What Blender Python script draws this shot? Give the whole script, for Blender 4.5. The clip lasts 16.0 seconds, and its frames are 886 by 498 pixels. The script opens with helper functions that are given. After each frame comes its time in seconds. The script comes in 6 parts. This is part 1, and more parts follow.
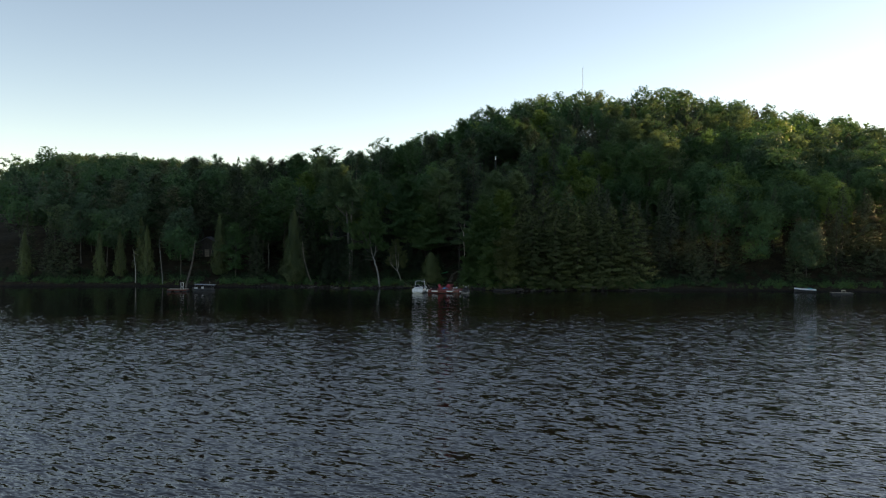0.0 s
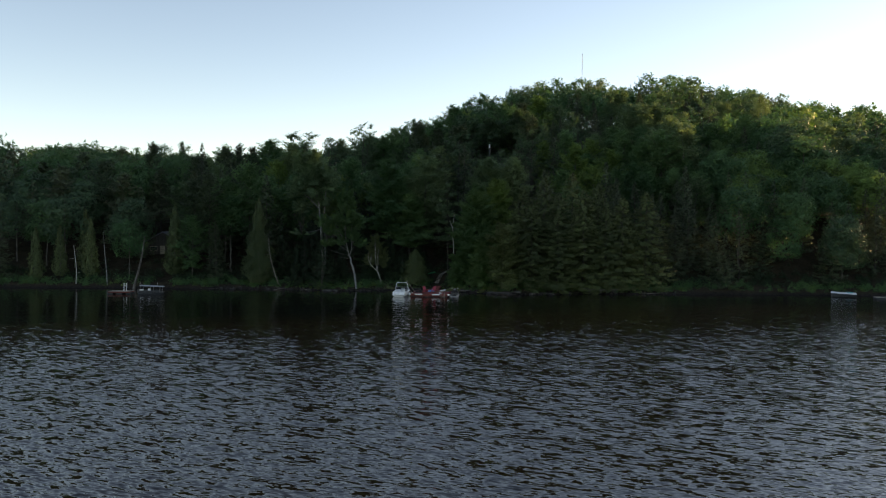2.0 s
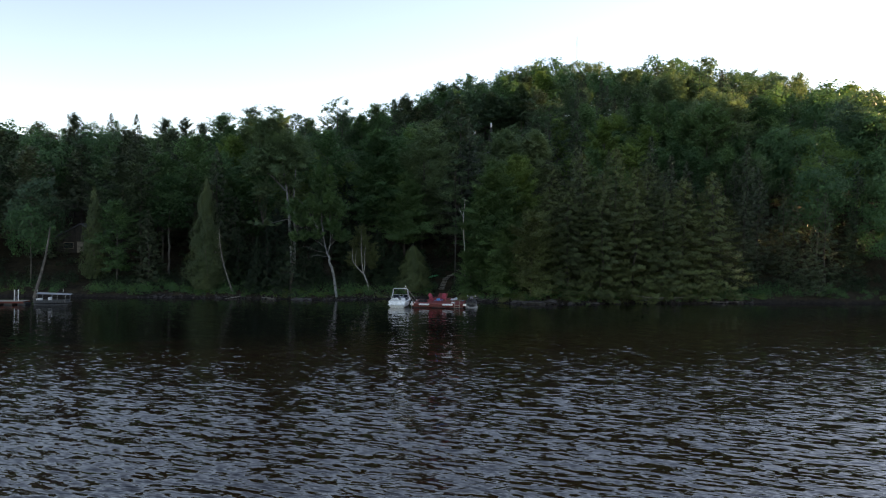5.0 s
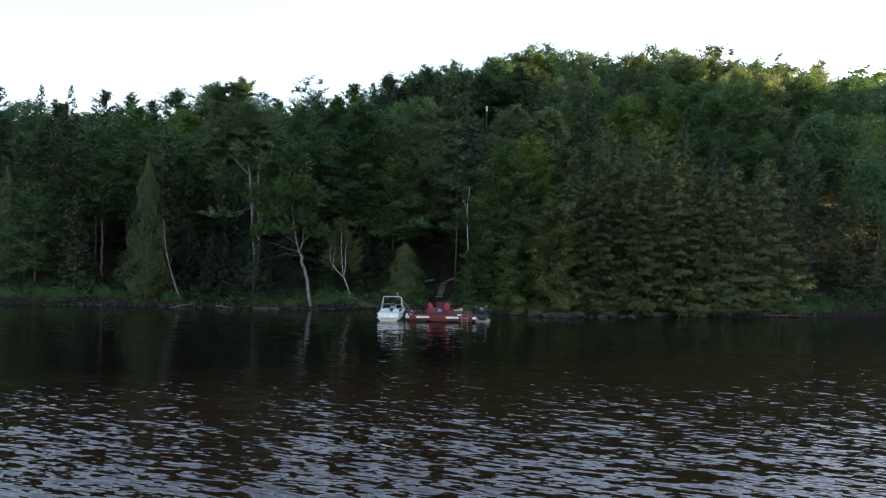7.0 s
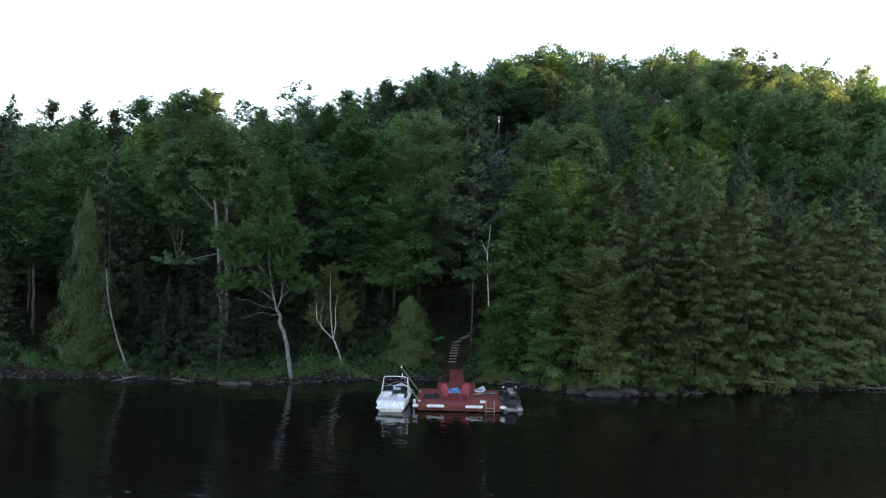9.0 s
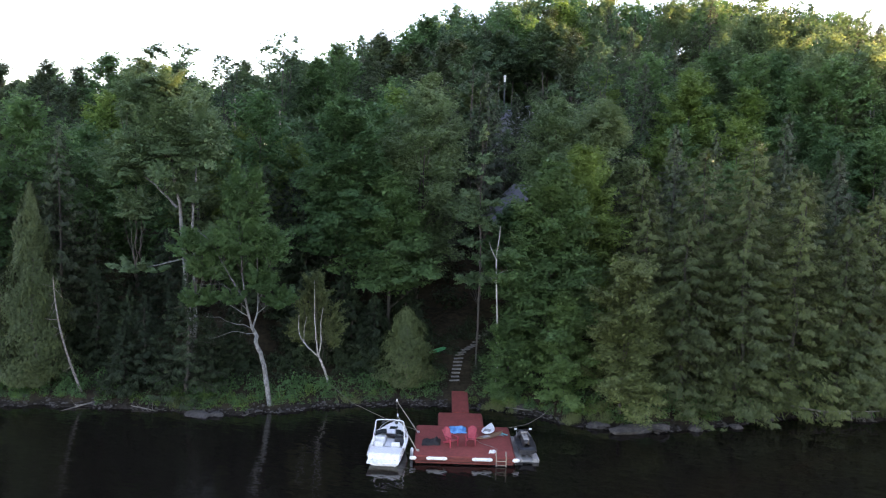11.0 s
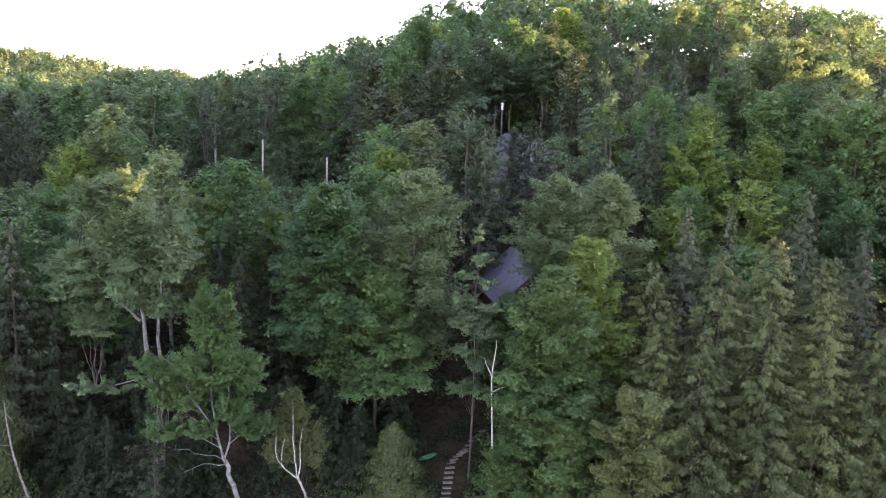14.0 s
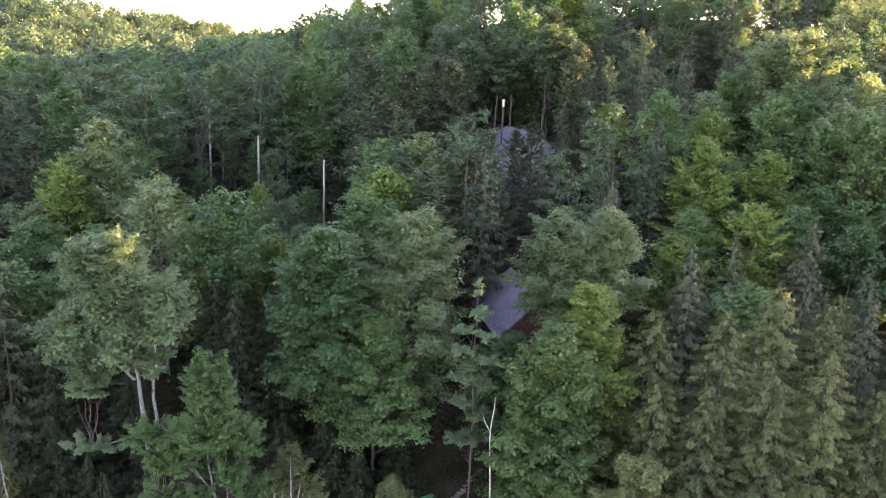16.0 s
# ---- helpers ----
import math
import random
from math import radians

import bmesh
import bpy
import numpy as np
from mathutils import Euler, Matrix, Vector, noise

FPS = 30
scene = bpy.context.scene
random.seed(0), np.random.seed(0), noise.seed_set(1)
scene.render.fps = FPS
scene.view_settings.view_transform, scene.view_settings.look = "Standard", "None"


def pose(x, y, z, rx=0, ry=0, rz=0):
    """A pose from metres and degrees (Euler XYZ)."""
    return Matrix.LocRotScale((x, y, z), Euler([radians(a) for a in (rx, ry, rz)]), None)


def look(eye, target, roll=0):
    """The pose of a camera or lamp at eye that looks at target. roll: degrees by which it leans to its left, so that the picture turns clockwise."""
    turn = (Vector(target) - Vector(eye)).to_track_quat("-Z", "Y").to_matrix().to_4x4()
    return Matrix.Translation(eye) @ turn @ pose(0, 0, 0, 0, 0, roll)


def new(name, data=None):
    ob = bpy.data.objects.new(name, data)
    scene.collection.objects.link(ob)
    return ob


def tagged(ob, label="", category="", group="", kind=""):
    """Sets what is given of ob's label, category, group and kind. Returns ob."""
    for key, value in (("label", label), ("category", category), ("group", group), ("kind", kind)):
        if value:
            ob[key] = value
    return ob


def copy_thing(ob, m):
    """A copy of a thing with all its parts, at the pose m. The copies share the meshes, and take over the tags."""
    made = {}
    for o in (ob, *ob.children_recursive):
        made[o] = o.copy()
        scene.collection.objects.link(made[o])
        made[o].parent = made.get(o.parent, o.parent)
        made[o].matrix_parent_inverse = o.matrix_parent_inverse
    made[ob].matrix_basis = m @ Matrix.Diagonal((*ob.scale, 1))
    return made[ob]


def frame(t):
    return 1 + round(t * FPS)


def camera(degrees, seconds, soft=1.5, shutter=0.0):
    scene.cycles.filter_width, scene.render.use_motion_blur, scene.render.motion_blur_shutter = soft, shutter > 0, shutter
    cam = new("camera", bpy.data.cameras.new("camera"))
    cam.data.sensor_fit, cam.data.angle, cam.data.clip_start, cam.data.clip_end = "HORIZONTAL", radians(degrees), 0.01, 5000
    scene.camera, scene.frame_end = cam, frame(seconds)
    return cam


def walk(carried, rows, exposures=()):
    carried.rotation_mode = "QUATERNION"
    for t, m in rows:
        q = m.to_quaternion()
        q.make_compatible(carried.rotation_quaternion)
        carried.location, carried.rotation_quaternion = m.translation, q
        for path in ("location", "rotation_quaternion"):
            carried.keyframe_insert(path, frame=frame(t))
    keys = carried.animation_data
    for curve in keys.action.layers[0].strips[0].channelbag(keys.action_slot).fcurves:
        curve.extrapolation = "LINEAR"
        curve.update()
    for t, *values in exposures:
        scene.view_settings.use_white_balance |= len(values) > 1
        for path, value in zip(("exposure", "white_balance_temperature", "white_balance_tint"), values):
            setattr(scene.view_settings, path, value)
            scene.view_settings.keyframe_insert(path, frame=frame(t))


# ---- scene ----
cam = camera(58.1, 16.0, soft=1.15)
PATH = [
    (0, (2.387, -1.386, 12.49), (2.365, 0.613, 12.434), 0.3),
    (0.5, (2.588, 3.938, 12.286), (2.574, 5.937, 12.229), 0.4),
    (1, (3.102, 8.928, 11.951), (3.09, 10.927, 11.894), 0.4),
    (1.5, (3.343, 13.899, 11.652), (3.334, 15.898, 11.596), 0.4),
    (2, (3.426, 19.052, 11.375), (3.421, 21.051, 11.319), 0.5),
    (2.5, (3.067, 24.355, 11.009), (3.069, 26.355, 10.955), 0.7),
    (3, (2.382, 29.818, 10.534), (2.388, 31.818, 10.484), 1.0),
    (3.5, (1.308, 35.164, 10.164), (1.318, 37.164, 10.115), 1.0),
    (4, (-0.447, 40.964, 9.647), (-0.408, 42.963, 9.603), 1.1),
    (6.3, (-5.063, 66.279, 7.8), (-4.901, 68.273, 7.772), 0.9),
    (6.5, (-5.288, 68.036, 7.747), (-5.117, 70.028, 7.718), 1.2),
    (7, (-5.607, 73.09, 7.774), (-5.431, 75.082, 7.749), 1.2),
    (7.5, (-5.894, 78.228, 8.838), (-5.712, 80.219, 8.812), 1.4),
    (8, (-5.92, 82.831, 10.106), (-5.737, 84.823, 10.084), 1.2),
    (8.5, (-6.067, 87.129, 11.25), (-5.877, 89.12, 11.226), 1.2),
    (9, (-5.969, 90.778, 12.577), (-5.778, 92.768, 12.547), 1.3),
    (9.5, (-5.941, 93.972, 13.75), (-5.745, 95.962, 13.7), 1.3),
    (10, (-5.865, 96.676, 15.102), (-5.666, 98.663, 14.995), 1.3),
    (10.2, (-5.714, 97.619, 15.567), (-5.518, 99.605, 15.441), 1.4),
    (12.3, (-5.442, 104.622, 22.143), (-5.224, 106.592, 21.875), 1.9),
    (12.5, (-5.362, 105.095, 22.718), (-5.145, 107.064, 22.446), 1.9),
    (13, (-5.226, 106.223, 24.668), (-5.008, 108.19, 24.379), 2.0),
    (13.5, (-5.118, 107.051, 26.707), (-4.898, 109.016, 26.404), 2.0),
    (14, (-4.988, 107.824, 28.826), (-4.768, 109.787, 28.509), 2.0),
    (14.5, (-4.924, 108.527, 30.972), (-4.703, 110.486, 30.634), 2.1),
    (15, (-4.86, 109.182, 33.018), (-4.639, 111.134, 32.64), 2.1),
    (15.5, (-4.841, 109.994, 34.917), (-4.62, 111.936, 34.492), 2.0),
    (16, (-4.944, 110.681, 36.882), (-4.72, 112.61, 36.405), 2.3),
]
EXPOSURES = [
    (0.0, 1.36, 8150, 16), (1.5, 1.44, 8150, 16), (4.0, 1.80, 8150, 20), (7.0, 2.48, 8000, 22),
    (9.0, 2.85, 8000, 23), (12.5, 3.8, 8450, 40), (16.0, 4.18, 8650, 46),
]
walk(cam, [(t, look(eye, target, roll)) for t, eye, target, roll in PATH], EXPOSURES)

# ---- light: a low evening sun behind the hill, clear sky ----
SUN_AZIMUTH, SUN_HEIGHT = 65.0, 8.1      # degrees to the right of +y, degrees above the horizon
world = bpy.data.worlds.new("world")
scene.world = world
world.use_nodes = True
wn = world.node_tree
sky = wn.nodes.new("ShaderNodeTexSky")
sky.sky_type = "NISHITA"
sky.sun_disc = False
sky.sun_elevation, sky.sun_rotation = radians(SUN_HEIGHT), radians(SUN_AZIMUTH)
sky.air_density, sky.dust_density, sky.ozone_density = 0.75, 0.55, 0.85
sky.altitude = 1000.0
wn.links.new(sky.outputs["Color"], wn.nodes["Background"].inputs["Color"])
wn.nodes["Background"].inputs["Strength"].default_value = 0.125
sun = new("sun", bpy.data.lights.new("sun", "SUN"))
sun.data.energy, sun.data.angle, sun.data.color = 5.0, radians(0.6), (1.0, 0.74, 0.40)
sa, sh = radians(SUN_AZIMUTH), radians(SUN_HEIGHT)
sun.matrix_world = look((0, 0, 120), (-math.sin(sa) * math.cos(sh), -math.cos(sa) * math.cos(sh), 120 - math.sin(sh)))
tagged(sun, kind="structure")

# ---- materials ----
def material(name, colour, rough=0.8, metal=0.0):
    m = bpy.data.materials.new(name)
    m.use_nodes = True
    b = m.node_tree.nodes["Principled BSDF"]
    b.inputs["Base Color"].default_value = (*colour, 1)
    b.inputs["Roughness"].default_value = rough
    b.inputs["Metallic"].default_value = metal
    return m


def node(m, kind, **inputs):
    n = m.node_tree.nodes.new(kind)
    for key, value in inputs.items():
        n.inputs[key.replace("_", " ")].default_value = value
    return n


def noise_of(m, scale, detail=4.0, stretch=(1, 1, 1), rough=0.6):
    """Noise in the object's own metres; returns its value socket."""
    co = m.node_tree.nodes.new("ShaderNodeTexCoord")
    mp = m.node_tree.nodes.new("ShaderNodeMapping")
    mp.inputs["Scale"].default_value = stretch
    n = node(m, "ShaderNodeTexNoise", Scale=scale, Detail=detail, Roughness=rough)
    m.node_tree.links.new(co.outputs["Object"], mp.inputs["Vector"])
    m.node_tree.links.new(mp.outputs["Vector"], n.inputs["Vector"])
    return n.outputs["Fac"]


def ramp(m, value, stops):
    r = m.node_tree.nodes.new("ShaderNodeValToRGB")
    while len(r.color_ramp.elements) < len(stops):
        r.color_ramp.elements.new(0.5)
    for e, (p, c) in zip(r.color_ramp.elements, stops):
        e.position, e.color = p, (*c, 1)
    m.node_tree.links.new(value, r.inputs["Fac"])
    return r.outputs["Color"]


def mix(m, fac, a, b, how="MIX"):
    n = m.node_tree.nodes.new("ShaderNodeMix")
    n.data_type, n.blend_type = "RGBA", how
    for sock, v in ((n.inputs[0], fac), (n.inputs[6], a), (n.inputs[7], b)):
        if isinstance(v, bpy.types.NodeSocket):
            m.node_tree.links.new(v, sock)
        else:
            sock.default_value = v if isinstance(v, (int, float)) else (*v, 1)
    return n.outputs[2]


def colour_by(m, socket):
    m.node_tree.links.new(socket, m.node_tree.nodes["Principled BSDF"].inputs["Base Color"])


def relief(m, value, strength, distance):
    b = node(m, "ShaderNodeBump", Strength=strength, Distance=distance)
    m.node_tree.links.new(value, b.inputs["Height"])
    m.node_tree.links.new(b.outputs["Normal"], m.node_tree.nodes["Principled BSDF"].inputs["Normal"])


def worn(name, low, high, scale, rough=0.7, bump=0.3, depth=0.01, stretch=(1, 1, 1), metal=0.0):
    """A surface that wavers between two colours, with a coarse and a fine grain."""
    m = material(name, low, rough, metal)
    coarse, fine = noise_of(m, scale, 5, stretch), noise_of(m, scale * 7, 3, stretch)
    c = ramp(m, coarse, [(0.39, low), (0.61, high)])
    c = mix(m, 0.35, c, ramp(m, fine, [(0.4, [v * 0.55 for v in low]), (0.6, [min(1, v * 1.25) for v in high])]))
    colour_by(m, c)
    relief(m, fine, bump, depth)
    return m


def foliage(name, dark, mid, light, thin=0.4):
    """Leaves: each tree and each leaf has its own tone; light comes through them, so that both halves share the colour."""
    gain = 1 + 0.7 * thin
    dark, mid, light = ([v * gain for v in c] for c in (dark, mid, light))
    m = bpy.data.materials.new(name)
    m.use_nodes = True
    nt = m.node_tree
    info, geo = nt.nodes.new("ShaderNodeObjectInfo"), nt.nodes.new("ShaderNodeNewGeometry")
    tree = ramp(m, info.outputs["Random"], [(0.0, dark), (0.5, mid), (1.0, light)])
    leaf = ramp(m, geo.outputs["Random Per Island"], [(0.0, dark), (0.55, mid), (1.0, light)])
    co = nt.nodes.new("ShaderNodeTexCoord")
    patch = node(m, "ShaderNodeTexNoise", Scale=0.16, Detail=3.0)
    nt.links.new(co.outputs["Object"], patch.inputs["Vector"])
    spot = ramp(m, patch.outputs["Fac"], [(0.38, dark), (0.5, mid), (0.62, light)])
    c = mix(m, 0.18, mix(m, 0.35, tree, spot), leaf)
    b = nt.nodes["Principled BSDF"]
    b.inputs["Roughness"].default_value = 0.55
    b.inputs["Specular IOR Level"].default_value = 0.25
    nt.links.new(c, b.inputs["Base Color"])
    t = nt.nodes.new("ShaderNodeBsdfTranslucent")
    warm = mix(m, 1.0, c, (1.12, 1.08, 0.85), "MULTIPLY")
    nt.links.new(warm, t.inputs["Color"])
    s = nt.nodes.new("ShaderNodeMixShader")
    s.inputs[0].default_value = thin
    nt.links.new(b.outputs[0], s.inputs[1])
    nt.links.new(t.outputs[0], s.inputs[2])
    nt.links.new(s.outputs[0], nt.nodes["Material Output"].inputs["Surface"])
    return m


LEAF = {
    "maple": foliage("maple_leaves", (0.026, 0.068, 0.030), (0.052, 0.122, 0.050), (0.096, 0.178, 0.070), 0.45),
    "aspen": foliage("aspen_leaves", (0.044, 0.084, 0.044), (0.076, 0.128, 0.062), (0.128, 0.180, 0.086), 0.45),
    "fresh": foliage("fresh_leaves", (0.026, 0.070, 0.030), (0.050, 0.114, 0.046), (0.088, 0.160, 0.064), 0.45),
    "silver": foliage("silvery_leaves", (0.048, 0.096, 0.050), (0.082, 0.142, 0.072), (0.132, 0.192, 0.100), 0.4),
    "lime": foliage("bright_leaves", (0.054, 0.108, 0.028), (0.090, 0.160, 0.042), (0.142, 0.208, 0.062), 0.45),
    "conifer": foliage("conifer_needles", (0.038, 0.058, 0.023), (0.070, 0.096, 0.036), (0.106, 0.134, 0.048), 0.25),
    "spruce": foliage("spruce_needles", (0.024, 0.040, 0.023), (0.046, 0.066, 0.036), (0.074, 0.096, 0.050), 0.18),
    "blue": foliage("blue_green_leaves", (0.026, 0.058, 0.032), (0.050, 0.098, 0.052), (0.088, 0.144, 0.072), 0.4),
    "pine": foliage("pine_needles", (0.036, 0.053, 0.029), (0.062, 0.084, 0.044), (0.094, 0.116, 0.060), 0.16),
    # near-black: the shade under the trees is put into this leaf colour
    "hemlock": foliage("shade_dark_needles", (0.010, 0.021, 0.010), (0.019, 0.036, 0.016), (0.033, 0.056, 0.025), 0.2),
    "dark": foliage("dark_needles", (0.020, 0.037, 0.018), (0.038, 0.063, 0.029), (0.062, 0.094, 0.043), 0.15),
    "olive": foliage("birch_leaves", (0.072, 0.100, 0.044), (0.120, 0.150, 0.066), (0.176, 0.200, 0.090), 0.45),
    "warm": foliage("sunny_maple_leaves", (0.042, 0.090, 0.034), (0.074, 0.142, 0.050), (0.122, 0.194, 0.070), 0.42),
    "cedar": foliage("cedar_sprays", (0.033, 0.055, 0.023), (0.060, 0.087, 0.034), (0.094, 0.121, 0.047), 0.2),
}
BARK = worn("grey_bark", (0.04, 0.035, 0.03), (0.15, 0.135, 0.118), 4.0, 0.9, 0.9, 0.05, (1, 1, 0.3))
DARK_BARK = worn("dark_bark", (0.035, 0.03, 0.026), (0.08, 0.07, 0.06), 3.0, 0.9, 0.6, 0.03, (1, 1, 0.25))
PALE_BARK = worn("pale_bark", (0.045, 0.045, 0.042), (0.27, 0.275, 0.27), 5.5, 0.85, 0.9, 0.05, (1, 1, 0.55))
BIRCH_BARK = worn("birch_bark", (0.10, 0.095, 0.085), (0.56, 0.545, 0.50), 3.2, 0.7, 0.3, 0.01, (0.6, 0.6, 3.0))
FOREST_FLOOR = worn("forest_floor", (0.020, 0.016, 0.011), (0.044, 0.036, 0.022), 0.35, 0.95, 0.8, 0.08)


def gravel_strand(m):
    """A washed strip of grey-brown gravel and soil along the waterline."""
    nt = m.node_tree
    litter = nt.nodes["Principled BSDF"].inputs["Base Color"].links[0].from_socket
    stones = nt.nodes.new("ShaderNodeTexVoronoi")
    stones.inputs["Scale"].default_value = 5.0
    co = nt.nodes.new("ShaderNodeTexCoord")
    nt.links.new(co.outputs["Object"], stones.inputs["Vector"])
    grit = mix(m, 0.5, ramp(m, stones.outputs["Color"], [(0.2, (0.007, 0.006, 0.005)), (0.8, (0.046, 0.040, 0.036))]), ramp(m, noise_of(m, 2.2, 6), [(0.35, (0.006, 0.005, 0.004)), (0.65, (0.024, 0.020, 0.017))]))
    sep = nt.nodes.new("ShaderNodeSeparateXYZ")
    nt.links.new(co.outputs["Object"], sep.inputs[0])
    top = nt.nodes.new("ShaderNodeMath")
    top.operation = "MULTIPLY_ADD"
    nt.links.new(noise_of(m, 0.7, 5), top.inputs[0])
    top.inputs[1].default_value = 1.1
    nt.links.new(sep.outputs["Z"], top.inputs[2])
    strip = nt.nodes.new("ShaderNodeMapRange")
    nt.links.new(top.outputs[0], strip.inputs["Value"])
    for key, v in (("From Min", 0.70), ("From Max", 1.05), ("To Min", 1.0), ("To Max", 0.0)):
        strip.inputs[key].default_value = v
    colour_by(m, mix(m, strip.outputs[0], litter, grit))


gravel_strand(FOREST_FLOOR)
FOREST_FLOOR.node_tree.nodes["Principled BSDF"].inputs["Specular IOR Level"].default_value = 0.08


def water_material():
    """Dark lake water; wind ripples out on the lake, calm under the shore."""
    m = material("lake_water", (0.007, 0.0056, 0.0046), 0.03)
    b = m.node_tree.nodes["Principled BSDF"]
    b.inputs["IOR"].default_value = 1.4
    nt = m.node_tree

    def slopes(stretch, detail, turn):
        """Two independent wavering values between -0.5 and 0.5."""
        co = nt.nodes.new("ShaderNodeTexCoord")
        mp = nt.nodes.new("ShaderNodeMapping")
        mp.vector_type = "TEXTURE"
        mp.inputs["Rotation"].default_value = (0, 0, radians(turn))
        mp.inputs["Scale"].default_value = [1 / v for v in stretch]
        n = node(m, "ShaderNodeTexNoise", Scale=1.0, Detail=detail, Roughness=0.55)
        nt.links.new(co.outputs["Object"], mp.inputs["Vector"])
        nt.links.new(mp.outputs["Vector"], n.inputs["Vector"])
        v = nt.nodes.new("ShaderNodeVectorMath")
        v.operation = "SUBTRACT"
        nt.links.new(n.outputs["Color"], v.inputs[0])
        v.inputs[1].default_value = (0.5, 0.5, 0.5)
        return v.outputs[0]

    def times(a, k):
        v = nt.nodes.new("ShaderNodeVectorMath")
        v.operation = "MULTIPLY"
        nt.links.new(a, v.inputs[0])
        if isinstance(k, tuple):
            v.inputs[1].default_value = k
        else:
            nt.links.new(k, v.inputs[1])
        return v.outputs[0]

    def plus(a, b):
        v = nt.nodes.new("ShaderNodeVectorMath")
        v.operation = "ADD"
        nt.links.new(a, v.inputs[0])
        if isinstance(b, tuple):
            v.inputs[1].default_value = b
        else:
            nt.links.new(b, v.inputs[1])
        return v.outputs[0]

    waves = plus(times(slopes((1.15, 3.7, 1), 1.0, -24), (0.30, 0.70, 0)), times(slopes((2.8, 8.6, 1), 1.5, -18), (0.26, 0.50, 0)))
    waves = plus(waves, times(slopes((0.4, 1.1, 1), 0.5, -32), (0.08, 0.16, 0)))
    co = nt.nodes.new("ShaderNodeTexCoord")
    sep = nt.nodes.new("ShaderNodeSeparateXYZ")
    nt.links.new(co.outputs["Object"], sep.inputs[0])
    gust = noise_of(m, 0.03, 3.0, (0.5, 1.6, 1))
    edge = nt.nodes.new("ShaderNodeMath")
    edge.operation = "MULTIPLY_ADD"
    nt.links.new(gust, edge.inputs[0])
    edge.inputs[1].default_value = 12.0
    # the lee of the bay: calm reaches furthest out in the middle
    lee = node(m, "ShaderNodeMath")
    lee.operation = "MULTIPLY_ADD"
    nt.links.new(sep.outputs["X"], lee.inputs[0])
    lee.inputs[1].default_value, lee.inputs[2].default_value = -0.004, -0.34
    bow = node(m, "ShaderNodeMath")
    bow.operation = "MULTIPLY_ADD"
    nt.links.new(lee.outputs[0], bow.inputs[0])
    nt.links.new(sep.outputs["X"], bow.inputs[1])
    nt.links.new(sep.outputs["Y"], bow.inputs[2])
    nt.links.new(bow.outputs[0], edge.inputs[2])
    calm = nt.nodes.new("ShaderNodeMapRange")
    nt.links.new(edge.outputs[0], calm.inputs["Value"])
    for key, v in (("From Min", 90.0), ("From Max", 131.0), ("To Min", 1.0), ("To Max", 0.25)):
        calm.inputs[key].default_value = v
    lean = plus(times(waves, calm.outputs[0]), (0.0, 0.0, 1.0))
    nrm = nt.nodes.new("ShaderNodeVectorMath")
    nrm.operation = "NORMALIZE"
    nt.links.new(lean, nrm.inputs[0])
    nt.links.new(nrm.outputs[0], b.inputs["Normal"])
    return m


WATER = water_material()

# ---- building blocks ----
def mesh_of(name, verts, faces, mat, smooth=False, rest=None):
    """A mesh object's data from arrays: verts (n, 3), faces (m, 3 or 4)."""
    verts, faces = np.asarray(verts, np.float32), np.asarray(faces, np.int32)
    me = bpy.data.meshes.new(name)
    me.vertices.add(len(verts))
    me.vertices.foreach_set("co", verts.ravel())
    k = faces.shape[1]
    me.loops.add(faces.size)
    me.loops.foreach_set("vertex_index", faces.ravel())
    me.polygons.add(len(faces))
    me.polygons.foreach_set("loop_start", np.arange(0, faces.size, k, dtype=np.int32))
    me.polygons.foreach_set("use_smooth", np.full(len(faces), smooth))
    me.update(calc_edges=True)
    me.materials.append(mat)
    if rest:
        me.materials.append(rest[0])
        me.polygons.foreach_set("material_index", (np.arange(len(faces)) >= rest[1]).astype(np.int32))
    return me


def piece(name, verts, faces, mat, parent=None, label="", smooth=False, rest=None):
    """rest: a second material and the face from which on it is worn."""
    ob = new(name, mesh_of(name, verts, faces, mat, smooth, rest))
    ob.parent = parent
    return tagged(ob, label)


# ---- the land ----
SHORE = np.array([(-400, 150), (-90, 158), (-60, 160), (-40, 160), (-29, 160.5), (-20, 159), (-16, 158), (-12, 158.3), (-8, 159.7), (-3, 160.4),
                  (1, 159.8), (6, 158.3), (10, 155), (15, 153.6), (20, 154.4), (26, 156.5), (33, 155.8), (48, 158), (65, 158), (90, 157), (128, 152), (165, 105), (235, 85), (400, 100)])


def shore(x):
    return np.interp(x, SHORE[:, 0], SHORE[:, 1]) + 0.25 * np.sin(x * 1.9) + 0.15 * np.sin(x * 4.7 + 1)


def land(x, y):
    """The height of the ground."""
    x, y = np.asarray(x, float), np.asarray(y, float)
    d = y - shore(x)
    up = np.clip(d, 0, 1) * 0.45 + 14 * (1 - np.exp(-(np.clip(d, 0, None) / 30) ** 1.4))
    hill = 33 * np.exp(-np.where(x < 75, (np.abs(x - 75) / 90) ** 3.2, ((x - 75) / 72) ** 2 / 2) - ((y - 315) / 58) ** 2 / 2)
    ridge = 34 * np.exp(-((x + 300) / 170) ** 2 / 2 - ((y - 640) / 130) ** 2 / 2)
    rough = 0.5 * np.sin(x * 0.31 + 0.6 * np.sin(y * 0.2)) * np.sin(y * 0.27) * np.clip(d / 12, 0, 1)
    near = np.where(d > 0, up + (hill + ridge) * np.clip(d / 25, 0, 1) + rough, np.maximum(d * 0.35, -4))
    behind = np.clip((-260 - y) * 0.08, 0, 14)
    return np.where(y < -200, -4 + behind * 1.6, near)


